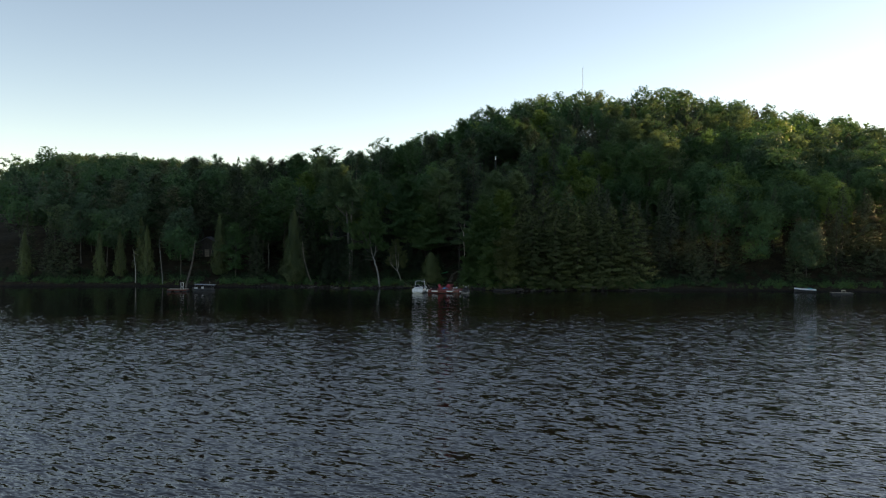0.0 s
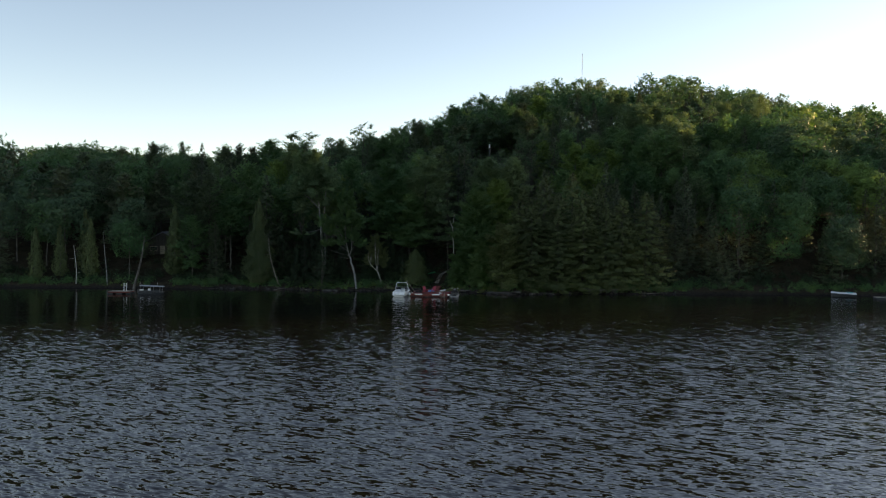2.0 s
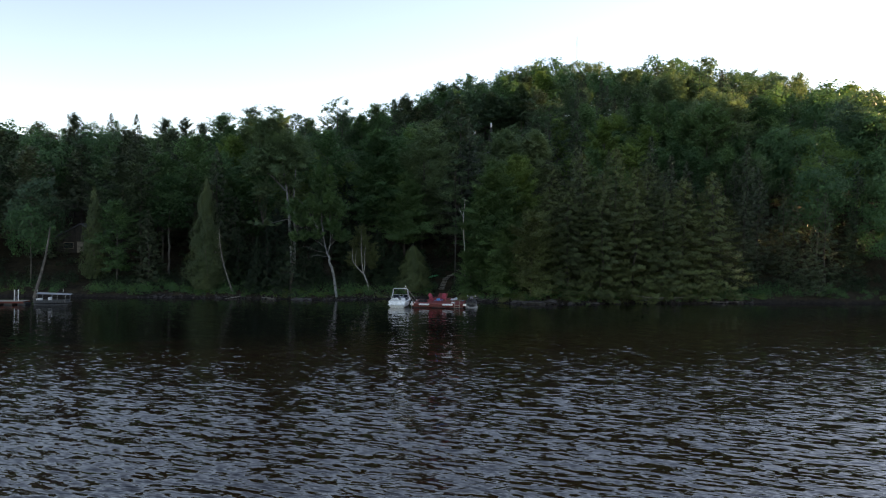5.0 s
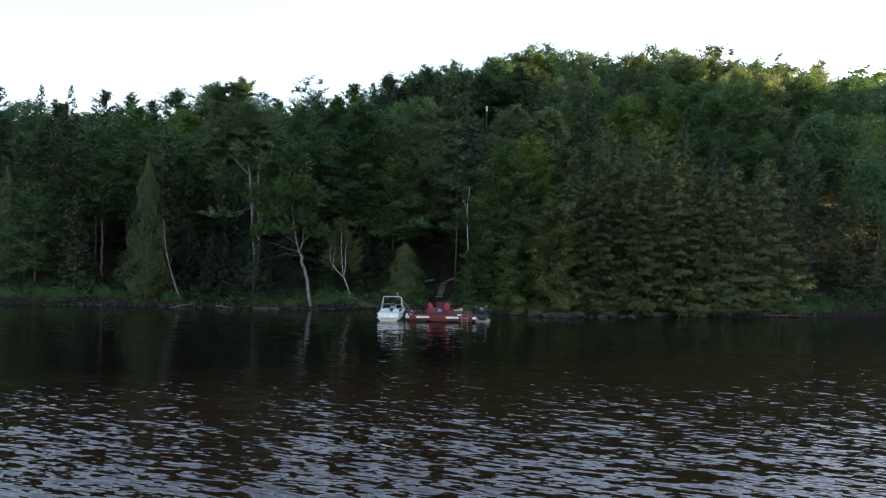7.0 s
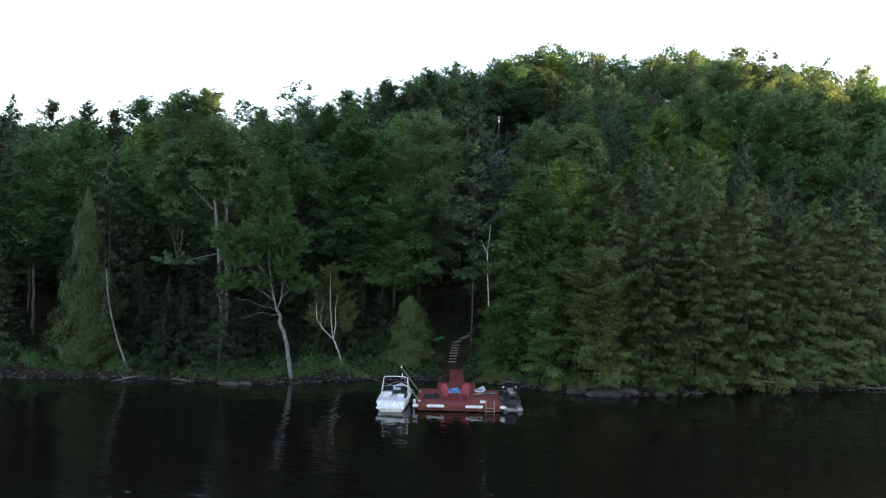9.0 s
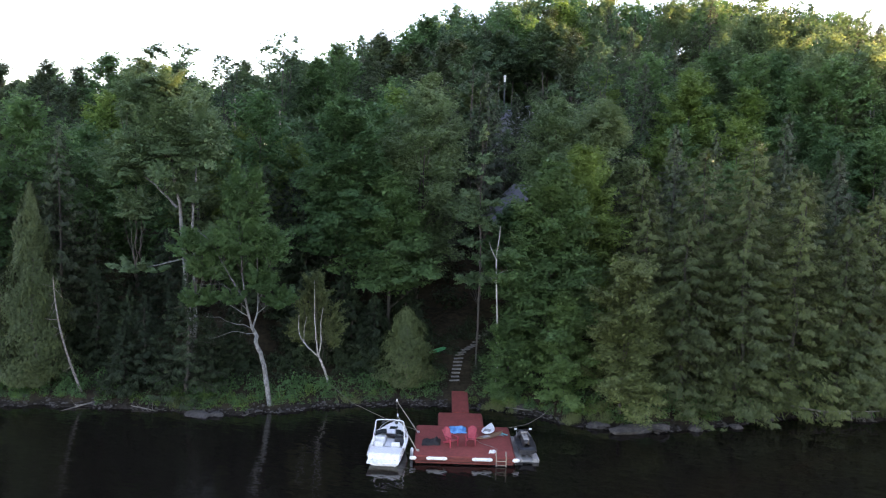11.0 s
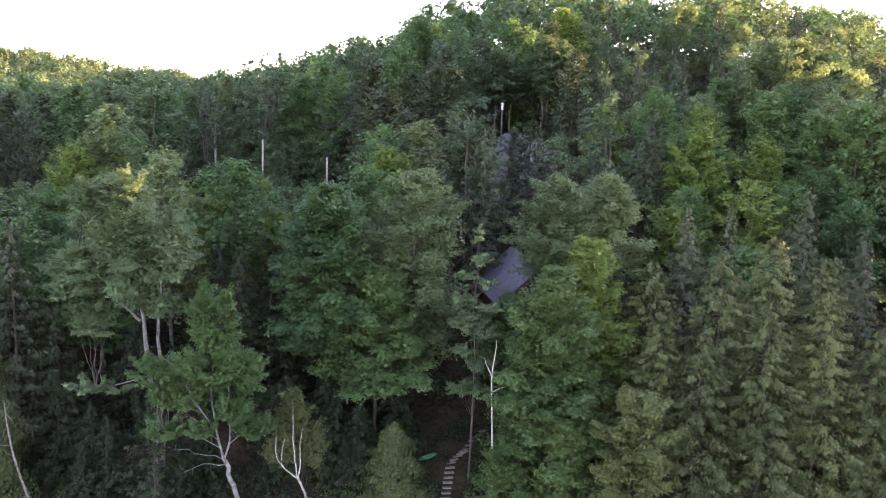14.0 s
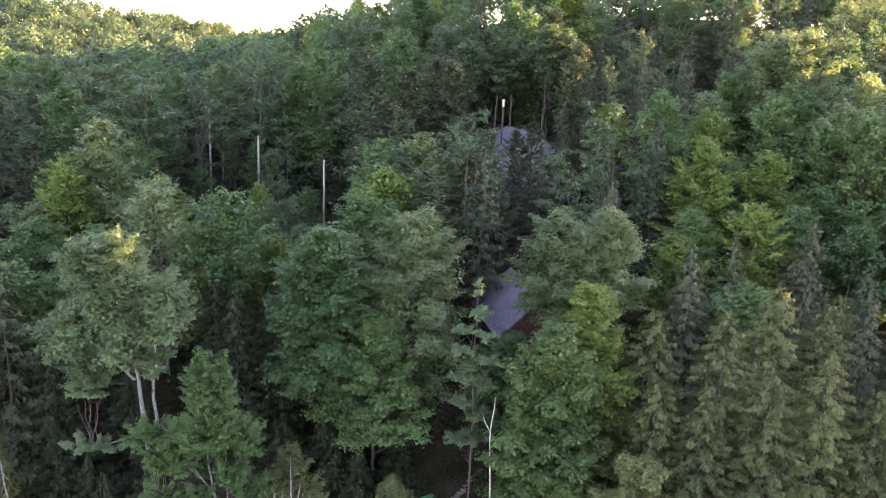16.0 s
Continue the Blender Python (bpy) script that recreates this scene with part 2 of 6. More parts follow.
def stepped(*parts):
    return np.unique(np.concatenate([np.arange(a, b, s) for a, b, s in parts]))


gx = stepped((-2600, -400, 200), (-400, -120, 20), (-120, -30, 3), (-30, 34, 1.0), (34, 130, 3), (130, 300, 7), (300, 400, 20), (400, 2601, 200))
gy = stepped((-2600, -400, 200), (-400, 80, 30), (80, 140, 10), (140, 150, 2), (150, 172, 0.6), (172, 215, 2), (215, 340, 5), (340, 800, 20), (800, 2601, 150))
GX, GY = np.meshgrid(gx, gy)
grid = np.stack([GX.ravel(), GY.ravel(), land(GX, GY).ravel()], 1)
r, c = np.meshgrid(np.arange(len(gy) - 1), np.arange(len(gx) - 1), indexing="ij")
k = (r * len(gx) + c).ravel()
ground = piece("ground", grid, np.stack([k, k + 1, k + len(gx) + 1, k + len(gx)], 1), FOREST_FLOOR, smooth=True)
tagged(ground, "brown leaf-littered forest floor rising from the lake", "ground", kind="structure")
lake = piece("water", [(-2600, -2600, 0), (2600, -2600, 0), (2600, 168, 0), (-2600, 168, 0)], [(0, 1, 2, 3)], WATER)
tagged(lake, "dark rippled lake water, calm along the shore", "water", kind="structure")


# ---- trees ----
rng = np.random.default_rng(7)


def unit(v):
    return v / np.maximum(np.linalg.norm(v, axis=-1, keepdims=True), 1e-9)


def tube(points, radii, sides=6):
    """A tapered limb along points: verts, quads."""
    p, rad = np.asarray(points, float), np.asarray(radii, float)
    t = unit(np.gradient(p, axis=0))
    u = unit(np.cross(t, np.where(np.abs(t[:, 2:3]) > 0.9, (1.0, 0, 0), (0, 0, 1.0))))
    w = np.cross(t, u)
    a = np.arange(sides) * 2 * np.pi / sides
    ring = p[:, None] + rad[:, None, None] * (np.cos(a)[None, :, None] * u[:, None] + np.sin(a)[None, :, None] * w[:, None])
    n = len(p)
    i, j = np.meshgrid(np.arange(n - 1), np.arange(sides), indexing="ij")
    q = np.stack([i * sides + j, i * sides + (j + 1) % sides, (i + 1) * sides + (j + 1) % sides, (i + 1) * sides + j], -1).reshape(-1, 4)
    return ring.reshape(-1, 3), q


def join(pieces):
    verts, faces, at = [], [], 0
    for v, f in pieces:
        verts.append(v)
        faces.append(np.asarray(f) + at)
        at += len(v)
    return np.concatenate(verts), np.concatenate(faces)


def bent(a, b, n, sag, g, waver=0.02):
    """A wavering line from a to b."""
    s = np.linspace(0, 1, n)[:, None]
    a, b = np.asarray(a, float), np.asarray(b, float)
    line = a + (b - a) * s
    line[:, 2] += (sag * s * (1 - s))[:, 0]
    line[1:-1] += g.normal(0, waver * np.linalg.norm(b - a), (n - 2, 3))
    return line


def leaves(p, normal, size, aspect, g, along=None):
    """Pointed leaf sprays at p: verts, triangles."""
    n = len(p)
    normal = unit(normal)
    ref = g.normal(size=(n, 3)) if along is None else along
    t = unit(np.cross(normal, ref)) if along is None else unit(ref - (ref * normal).sum(1, keepdims=True) * normal)
    b = np.cross(normal, t)
    size = size[:, None]
    back = p - t * size * 0.45
    v = np.stack([back + b * size * aspect * 0.55, back - b * size * aspect * 0.55, p + t * size * 0.65 + normal * size * 0.06], 1)
    return v.reshape(-1, 3), np.arange(3 * n).reshape(-1, 3)


def sprays(g, root, axis, ln, per, leaf, flat, wild):
    """The leaves of one pointed bough of length ln: places, normals, sizes."""
    bunches = max(3, int(per / 24 + 2))
    s = (np.arange(bunches) + g.random(bunches)) / bunches
    side = unit(np.cross(axis, (0, 0, 1.0)))
    top = np.cross(side, axis)
    wide = ln * 0.44 * np.minimum(1, 0.35 + 2.6 * s) * (1.02 - s) ** 0.6
    ph = g.uniform(0, 6.283, bunches)
    rr = np.sqrt(g.uniform(0.1, 1, bunches)) * wide
    heart = root + axis * (s * ln * 1.08)[:, None] + side * (rr * np.cos(ph))[:, None] + top * (rr * np.sin(ph) * flat)[:, None]
    m = int(per * g.uniform(0.7, 1.3))
    pick = g.integers(0, bunches, m)
    off = np.clip(g.normal(0, 1, (m, 3)), -1.9, 1.9)
    off[:, 2] = np.where(off[:, 2] < -0.7, -0.7, off[:, 2])
    grip = (0.14 if per > 60 else 0.22) * ln + 0.05
    p = heart[pick] + grip * (off[:, :1] * side + off[:, 1:2] * axis + off[:, 2:] * top * 0.55)
    n = top * 0.75 + np.array([0, 0, 0.25]) + off[:, :1] * side * 0.42 + (off[:, 1:2] * 0.35 + 0.2) * axis + off[:, 2:] * top * 0.3 + g.normal(0, wild, (m, 3))
    return p, n, leaf * g.uniform(0.55, 1.3, m) * (1.1 - 0.35 * s[pick])


def grown_crown(g, stems, lobes, boughs, per, leaf, up=0.4, flat=0.5, wild=0.3, limb=0.03):
    """A tree of known habit: stems as (points, first radius, last radius), its crown as lobes (x, y, z, rx, ry, rz) full of leafy boughs."""
    wood, limbs, P, N, S, spine = [], [], [], [], [], []
    for line, r0, r1 in stems:
        k = np.linspace(0, len(line) - 1, 14)
        pts = np.stack([np.interp(k, range(len(line)), [p[c] for p in line]) for c in range(3)], 1)
        pts[1:-1] = (pts[:-2] + 2 * pts[1:-1] + pts[2:]) / 4 + g.normal(0, 0.25 * r0, (12, 3)) * np.array([1, 1, 0.3])
        wood.append(tube(pts, np.linspace(r0, r1, 14) * g.uniform(0.92, 1.08, 14), 9))
        spine.append(pts)
    spine = np.concatenate(spine)
    size = np.array([(a * b * c) ** (2 / 3) for _, _, _, a, b, c in lobes])
    for (cx, cy, cz, rx, ry, rz), share in zip(lobes, size / size.sum()):
        heart, half = np.array([cx, cy, cz]), np.array([rx, ry, rz])
        count = max(4, int(boughs * share))
        for k in range(count):
            h = 1 - 1.8 * (k + g.random()) / count
            a = k * 2.39996 + g.normal(0, 0.4)
            d = np.array([math.sqrt(max(0.0, 1 - h * h)) * np.cos(a), math.sqrt(max(0.0, 1 - h * h)) * np.sin(a), h])
            tip = heart + d * half * g.uniform(0.62, 1.08)
            axis = unit(d * np.array([1, 1, 0.6]) + np.array([0, 0, up + g.normal(0, 0.15)]))
            ln = (0.35 + half.min() * g.uniform(0.4, 0.62)) * (1.1 - 0.25 * abs(h))
            root = tip - axis * ln
            if k % 3 == 0:
                gap = np.linalg.norm((spine - root) * np.array([1, 1, 0.6]) + np.array([0, 0, 0.9]), axis=1)
                limbs.append(tube(bent(spine[gap.argmin()], tip - axis * ln * 0.3, 6, 0.25, g), np.linspace(limb, 0.007, 6), 4))
            for kept, some in zip((P, N, S), sprays(g, root, axis, ln, per, leaf, flat, wild)):
                kept.append(some)
    return join(wood), leaves(np.concatenate(P), np.concatenate(N), np.concatenate(S), 0.75, g), join(limbs)


def broadleaf(g, h, base, radius, clumps, per, leaf, trunk_r=0.2, lean=(0, 0), stems=1, flat=0.55, sparse=0.06, fork=0.35, spread=0.07, skirt=0.5, wild=0.3, rise=0.0, dens=1.0):
    """A broadleaved tree of pointed leafy boughs: trunk, limbs and crown, each (verts, faces)."""
    wood, limbs, P, N, S, ends = [], [], [], [], [], []
    clumps, per, leaf = int(clumps * 0.72), per * 1.62 * dens, 1.25 * leaf / dens ** 0.5
    low = bent((0, 0, -0.4), (lean[0] * fork, lean[1] * fork, h * 0.88 * fork), 10, 0, g, 0.008)
    wood.append(tube(low, np.linspace(trunk_r * 1.12, trunk_r * (1 - 0.35 * fork), 10) * g.uniform(0.88, 1.12, 10) * np.array([1.35, 1.1] + [1] * 8), 9))
    for s in range(stems):
        off = g.normal(0, spread * h, 2) if stems > 1 else np.zeros(2)
        tip = np.array([lean[0] + off[0], lean[1] + off[1], h * 0.86])
        start = low[-1] + (np.array([*off, 0.0]) * 0.5 if fork < 0.1 else 0)
        line = bent(start, tip, 8, 0, g, 0.008)
        r0 = trunk_r * (1 - 0.35 * fork) * (1 if stems == 1 else 0.72)
        wood.append(tube(line, np.linspace(r0, 0.02, 8), 7))
        ends.append(np.concatenate([low[:-1], line]))
    f1, f2 = g.uniform(0, 6.28, 2)
    for k in range(clumps):
        u = ((k + g.random()) / clumps) ** 0.9
        a = k * 2.39996 + g.normal(0, 0.5)
        if g.random() < sparse:
            continue
        lobe = 1 + 0.22 * np.sin(2 * a + f1 + u * 3) + 0.14 * np.sin(5 * a + f2 - u * 7)
        env = (min(1.0, skirt + 1.4 * u) * max(0.0, 1 - u ** 2.6) ** 0.62 + 0.05) * lobe
        z = h * (base + (0.94 - base) * u)
        reach = radius * env * g.uniform(0.55 if per > 60 else 0.75, 1.0)
        line = ends[k % stems]
        mid = np.array([np.interp(z, line[:, 2], line[:, 0]), np.interp(z, line[:, 2], line[:, 1])])
        up = -0.05 + rise + 0.8 * u ** 1.3 + g.normal(0, 0.15)
        axis = unit(np.array([np.cos(a), np.sin(a), up]))
        ln = (0.6 + radius * g.uniform(0.28, 0.46)) * (0.75 + 0.25 * (1 - u))
        tip = np.array([mid[0] + reach * np.cos(a), mid[1] + reach * np.sin(a), z + 0.3 * ln * up])
        root = tip - axis * ln
        zb = max(0.1 * h, root[2] - 0.7 * reach)
        joint = np.array([np.interp(zb, line[:, 2], line[:, 0]), np.interp(zb, line[:, 2], line[:, 1]), zb])
        if reach > 0.3 * radius and k % 3 == 0:
            limbs.append(tube(bent(joint, tip - axis * ln * 0.3, 5, 0.08 * reach, g), np.linspace(0.015 + trunk_r * 0.12, 0.006, 5), 3))
        for kept, some in zip((P, N, S), sprays(g, root, axis, ln, per, leaf, flat, wild)):
            kept.append(some)
    P, N, S = np.concatenate(P), np.concatenate(N), np.concatenate(S)
    return join(wood), leaves(P, N, S, 0.75, g), join(limbs)


def domed(g, h, base, radius, lobes, n, leaf, trunk_r=0.15):
    """A tree of the closed woods: a crown of rounded leafy lobes on a plain stem."""
    wood = [tube(bent((0, 0, -0.4), (0, 0, h * 0.9), 7, 0, g, 0.006), np.linspace(trunk_r, 0.03, 7), 6)]
    mid = np.array([0, 0, h * (base + 1) / 2])
    half = np.array([radius, radius, h * (1 - base) / 2])
    k = np.arange(lobes)
    up = 1 - 1.55 * (k + g.random(lobes)) / lobes
    a = k * 2.39996 + g.normal(0, 0.5, lobes)
    flat = np.sqrt(np.maximum(0, 1 - up ** 2))
    out = np.stack([flat * np.cos(a), flat * np.sin(a), up], 1)
    big = radius * g.uniform(0.34, 0.56, lobes)
    heart = mid + out * (half - 0.62 * radius * 0.45) * g.uniform(0.62, 1.0, (lobes, 1))
    m = int(n * 1.9)
    pick = g.choice(lobes, m, p=big ** 2 / (big ** 2).sum())
    d = unit(g.normal(size=(m, 3)) + out[pick] * 0.9 + np.array([0, 0, 0.35]))
    p = heart[pick] + d * (big[pick] * g.uniform(0.68, 1.16, m) * (1 + 0.16 * np.sin(d * 9 + pick[:, None]).sum(1)))[:, None] * np.array([1, 1, 0.85])
    gap = np.linalg.norm(p[:, None] - heart[None], axis=2) / big[None]
    gap[np.arange(m), pick] = 9
    keep = np.flatnonzero(gap.min(1) > 0.72)[:n]
    p, d, o = p[keep], d[keep], out[pick[keep]]
    limbs = [tube(np.array([(0, 0, h * (base * 0.8)), heart[i] * 0.6 + np.array([0, 0, h * base * 0.4]), heart[i]]), [trunk_r * 0.4, trunk_r * 0.2, 0.02], 3) for i in range(0, lobes, 3)]
    return join(wood), leaves(p, d * 0.75 + o * 0.35 + np.array([0, 0, 0.1]) + g.normal(0, 0.38, (len(p), 3)), leaf * g.uniform(0.6, 1.3, len(p)), 0.8, g), join(limbs)


def conifer(g, h, radius, whorls, boughs, sprays, leaf, start=0.06, droop=0.28, power=0.85, trunk_r=0.17, taper_low=0.8):
    """A spruce or hemlock: drooping boughs with needle sprays on both sides."""
    wood = [tube(bent((0, 0, -0.4), (0, 0, h * 0.99), 8, 0, g) * np.array([0.4, 0.4, 1]), np.linspace(trunk_r, 0.015, 8), 6)]
    P, N, S, A = [], [], [], []
    total = whorls * boughs
    limbs = []
    for w in range(total):
        u = ((w + g.uniform(0, 1)) / total) ** 1.15
        z = h * (start + (0.985 - start) * u)
        full = radius * ((1 - u) ** power * 0.96 + 0.04) * min(1, taper_low + u * 2)
        a = w * 2.39996 + g.normal(0, 0.4)
        ln = full * g.uniform(0.6, 1.12)
        m = max(4, int(sprays * (0.25 + 0.75 * ln / radius) * g.uniform(0.8, 1.2)))
        s = g.uniform(0.05, 1, m) ** 0.42
        out = np.array([np.cos(a), np.sin(a), 0])
        side = np.array([-np.sin(a), np.cos(a), 0])
        across = g.uniform(-1, 1, m) * ln * 0.34 * (1.05 - s) ** 0.8
        drop = -droop * ln * s ** 1.3 + 0.22 * ln * s ** 4 - np.abs(across) * 0.4
        p = np.array([0, 0, z]) + out * (s * ln)[:, None] + side * across[:, None]
        p[:, 2] += drop + g.normal(0, 0.07, m)
        P.append(p)
        N.append(np.array([0, 0, 0.7]) + out * (0.3 + 0.5 * s)[:, None] + side * (across / (0.3 * ln))[:, None] * 0.3 + g.normal(0, 0.3, (m, 3)))
        A.append(out * 0.8 + side * np.sign(across)[:, None] * 0.6 + np.array([0, 0, -0.35]) + g.normal(0, 0.3, (m, 3)))
        S.append(leaf * g.uniform(0.6, 1.3, m) * (0.7 + 0.3 * ln / radius))
        if w % 3 == 0 and ln > 0.5:
            limbs.append(tube(np.array([[0, 0, z], [*(out * ln * 0.5)[:2], z - droop * ln * 0.4], [*(out * ln * 0.9)[:2], z - droop * ln * 0.8]]), [0.03, 0.018, 0.006], 3))
    P, N, S, A = np.concatenate(P), np.concatenate(N), np.concatenate(S), np.concatenate(A)
    return join(wood), leaves(P, N, S, 0.36, g, A), join(limbs)


def cedar(g, h, radius, n, leaf, trunk_r=0.14, power=0.75):
    """A white cedar: a dense column of upright flat sprays."""
    wood = [tube(bent((0, 0, -0.4), (0, 0, h * 0.97), 7, 0, g) * np.array([0.4, 0.4, 1]), np.linspace(trunk_r, 0.015, 7), 6)]
    u = g.random(n) ** 1.25
    a = g.uniform(0, 2 * np.pi, n)
    lump = 1 + 0.22 * np.sin(a * 3 + u * 19) + 0.16 * np.sin(a * 5 - u * 31)
    rr = radius * (1 - u) ** power * np.minimum(1, 0.55 + u * 4) * lump * np.sqrt(g.uniform(0.35, 1, n)) + 0.05
    out = np.stack([np.cos(a), np.sin(a), np.zeros(n)], 1)
    p = out * rr[:, None]
    p[:, 2] = 0.25 + u * (h - 0.25) + g.normal(0, 0.08, n)
    limbs = []
    for i in range(14):
        z, b = h * (0.08 + 0.055 * i), i * 2.4
        e = radius * 0.6 * (1 - z / h)
        limbs.append(tube(np.array([(0, 0, z), (e * 0.6 * np.cos(b), e * 0.6 * np.sin(b), z + 0.1), (e * np.cos(b), e * np.sin(b), z + 0.5)]), [0.03, 0.02, 0.008], 3))
    return join(wood), leaves(p, out + g.normal(0, 0.45, (n, 3)) + np.array([0, 0, 0.35]), leaf * g.uniform(0.6, 1.3, n), 0.5, g, out * 0.3 + np.array([0, 0, 1.0]) + g.normal(0, 0.3, (n, 3))), join(limbs)


def tree(name, made, bark, leaf, label, category="tree", group=""):
    """A tree as a thing with its parts, at the origin."""
    root = tagged(new(name), label, category, group)
    wood, (cv, cf), limbs = made
    piece("trunk", *join([wood, limbs]), bark, root, "", True, (DARK_BARK, len(wood[1])))
    piece("crown", cv, cf, leaf, root)
    return root


def stand(x, y, turn=0.0, scale=1.0, tall=1.0, sink=0.1):
    z = float(land(x, y)) - sink
    return pose(x, y, z, 0, 0, turn) @ Matrix.Diagonal((scale, scale, scale * tall, 1))

# trees that stand out one by one: x, y, top, crown
TAKEN = []


def lone(name, x, y, top, made_by, bark, leaf, label, group="", turn=0.0, room=4.8):
    g = np.random.default_rng(int(abs(x * 31 + y * 17)) + 5)
    h = top - float(land(x, y)) + 0.15
    t = tree(name, made_by(g, h), bark, LEAF[leaf], label, "tree", group)
    t.matrix_basis = stand(x, y, turn)
    TAKEN.append((x, y, room))
    return t


bank_maple = lone("maple_tree", -12.1, 159.3, 17.9, lambda g, h: grown_crown(g,
    [([(0, 0, -0.4), (-0.3, 0, 2.0), (-0.85, 0, 4.3), (-1.35, 0, 5.9)], 0.20, 0.13), ([(-1.35, 0, 5.8), (-1.9, -0.1, 8.4), (-2.2, 0, 12), (-2.6, 0, 17)], 0.09, 0.02),
     ([(-1.3, 0, 5.8), (-0.9, 0.2, 7.0), (-1.0, 0.3, 10.5), (-1.1, 0.2, 16.4)], 0.075, 0.02), ([(-1.7, -0.1, 7.6), (-3.0, -0.3, 9.8), (-4.3, -0.2, 12.2), (-5.4, 0, 13.0)], 0.045, 0.02),
     ([(-0.9, 0.2, 7.6), (-0.2, 0, 9.5), (0.2, 0, 12), (0.4, 0, 13.4)], 0.045, 0.02), ([(-1.0, 0.1, 6.8), (0.1, -0.3, 7.8), (1.0, -0.4, 8.4)], 0.035, 0.012), ([(-1.5, -0.1, 6.6), (-3.2, -0.5, 7.8), (-5.2, -0.6, 8.4)], 0.035, 0.012)],
    [(-2.55, 0, 15.2, 1.2, 1.2, 2.7), (-1.1, 0.2, 14.8, 1.1, 1.2, 2.8), (-2.0, -0.4, 12.4, 2.4, 1.9, 1.7), (-5.3, 0, 12.0, 2.1, 1.4, 1.2), (0.2, 0, 12.0, 1.3, 1.3, 1.9), (-4.4, -0.3, 10.4, 2.1, 1.4, 1.1), (-0.5, -0.6, 9.5, 1.4, 1.1, 1.1), (-2.6, -1.0, 8.4, 1.2, 0.8, 0.7),
     (-4.8, -0.5, 8.3, 2.0, 1.3, 0.8), (0.7, -0.3, 8.2, 1.4, 1.2, 0.9), (-1.8, 1.0, 10.0, 2.4, 1.1, 1.6)], 230, 270, 0.20, 0.65, 0.5), PALE_BARK, "fresh",
    "slim maple with a pale leaning trunk on the bank")
lone("birch_tree", -7.9, 162.4, 10.2, lambda g, h: grown_crown(g,
    [([(0, -0.1, -0.2), (-0.2, -0.2, 0.9), (-0.55, -0.3, 1.8), (-0.9, -0.4, 2.6)], 0.105, 0.075), ([(-0.9, -0.4, 2.5), (-1.6, -0.7, 3.2), (-2.3, -0.9, 4.2), (-2.3, -1.0, 5.8)], 0.06, 0.02),
     ([(-0.9, -0.4, 2.5), (-1.05, -0.7, 4.0), (-1.15, -1.0, 6.0), (-1.2, -0.7, 8.4)], 0.06, 0.015), ([(-0.85, -0.4, 2.4), (-0.6, -0.8, 3.7), (-0.7, -1.0, 5.0), (-0.5, -0.9, 6.4)], 0.06, 0.015),
     ([(-1.95, -0.8, 3.6), (-1.9, -1.1, 4.8), (-1.7, -1.1, 5.8)], 0.035, 0.01)],
    [(-1.0, 0.2, 5.6, 2.0, 1.3, 3.0), (-1.2, -0.1, 7.6, 1.1, 1.0, 1.8), (-2.2, 0.0, 4.6, 1.1, 0.9, 1.6), (0.2, 0.0, 4.4, 1.1, 0.9, 1.7)], 120, 170, 0.16, 0.35, 0.9, 0.4, 0.012), BIRCH_BARK, "olive",
    "small white birch with several thin stems near the water")
lone("maple_tree", -18.6, 162.8, 25.4, lambda g, h: grown_crown(g,
    [([(0, 0, -0.4), (-0.05, 0, 6.5), (-0.7, 0.1, 13), (-1.5, 0.2, 18), (-2.2, 0.2, 23.2)], 0.24, 0.03), ([(0.15, 0.2, -0.4), (0.3, 0.3, 6.5), (0.2, 0.5, 13), (0.6, 0.6, 19.5)], 0.22, 0.03),
     ([(-0.9, 0.1, 13.4), (-2.6, 0, 15.2), (-4.6, 0, 16.6)], 0.10, 0.03), ([(-0.2, 0, 9.6), (-2.4, -0.3, 9.0), (-5.0, -0.5, 8.5)], 0.06, 0.015)],
    [(-1.9, 0.3, 18.4, 3.4, 3.4, 4.0), (-1.9, 0.2, 22.4, 1.9, 1.9, 1.7), (-3.9, 0.2, 21.2, 1.6, 1.8, 2.4), (-4.8, 0, 16.9, 2.4, 2.6, 2.2), (1.0, 0.4, 18.6, 2.2, 2.4, 2.7), (-3.9, -0.2, 13.6, 1.7, 1.9, 1.5), (-0.3, 0.5, 14.8, 1.8, 1.8, 1.3),
     (-3.6, -0.4, 8.9, 2.4, 1.1, 0.7)], 270, 300, 0.22, 0.3, 0.45, 0.3, 0.04), PALE_BARK, "silver",
    "tall twin-trunked tree with a broad silvery green crown")
lone("cedar_tree", -30.2, 163.0, 16.0, lambda g, h: cedar(g, h, 3.0, 32000, 0.19), BARK, "cedar", "tall narrow cedar at the water's edge")
lone("cedar_tree", -1.9, 162.8, 7.0, lambda g, h: cedar(g, h, 2.55, 20000, 0.16, 0.14, 0.55), BARK, "cedar", "small bushy cedar beside the landing")
lone("maple_tree", -7.1, 169.5, 24.6, lambda g, h: broadleaf(g, h, 0.34, 4.9, 240, 182, 0.27, 0.2, flat=0.45, skirt=0.75, dens=1.25), DARK_BARK, "maple", "full dark green maple with layered boughs")
lone("maple_tree", -3.2, 167.8, 18.0, lambda g, h: broadleaf(g, h, 0.36, 4.8, 160, 175, 0.25, 0.16, flat=0.42, skirt=0.7, dens=1.25), DARK_BARK, "maple", "dark green maple with drooping layered boughs")
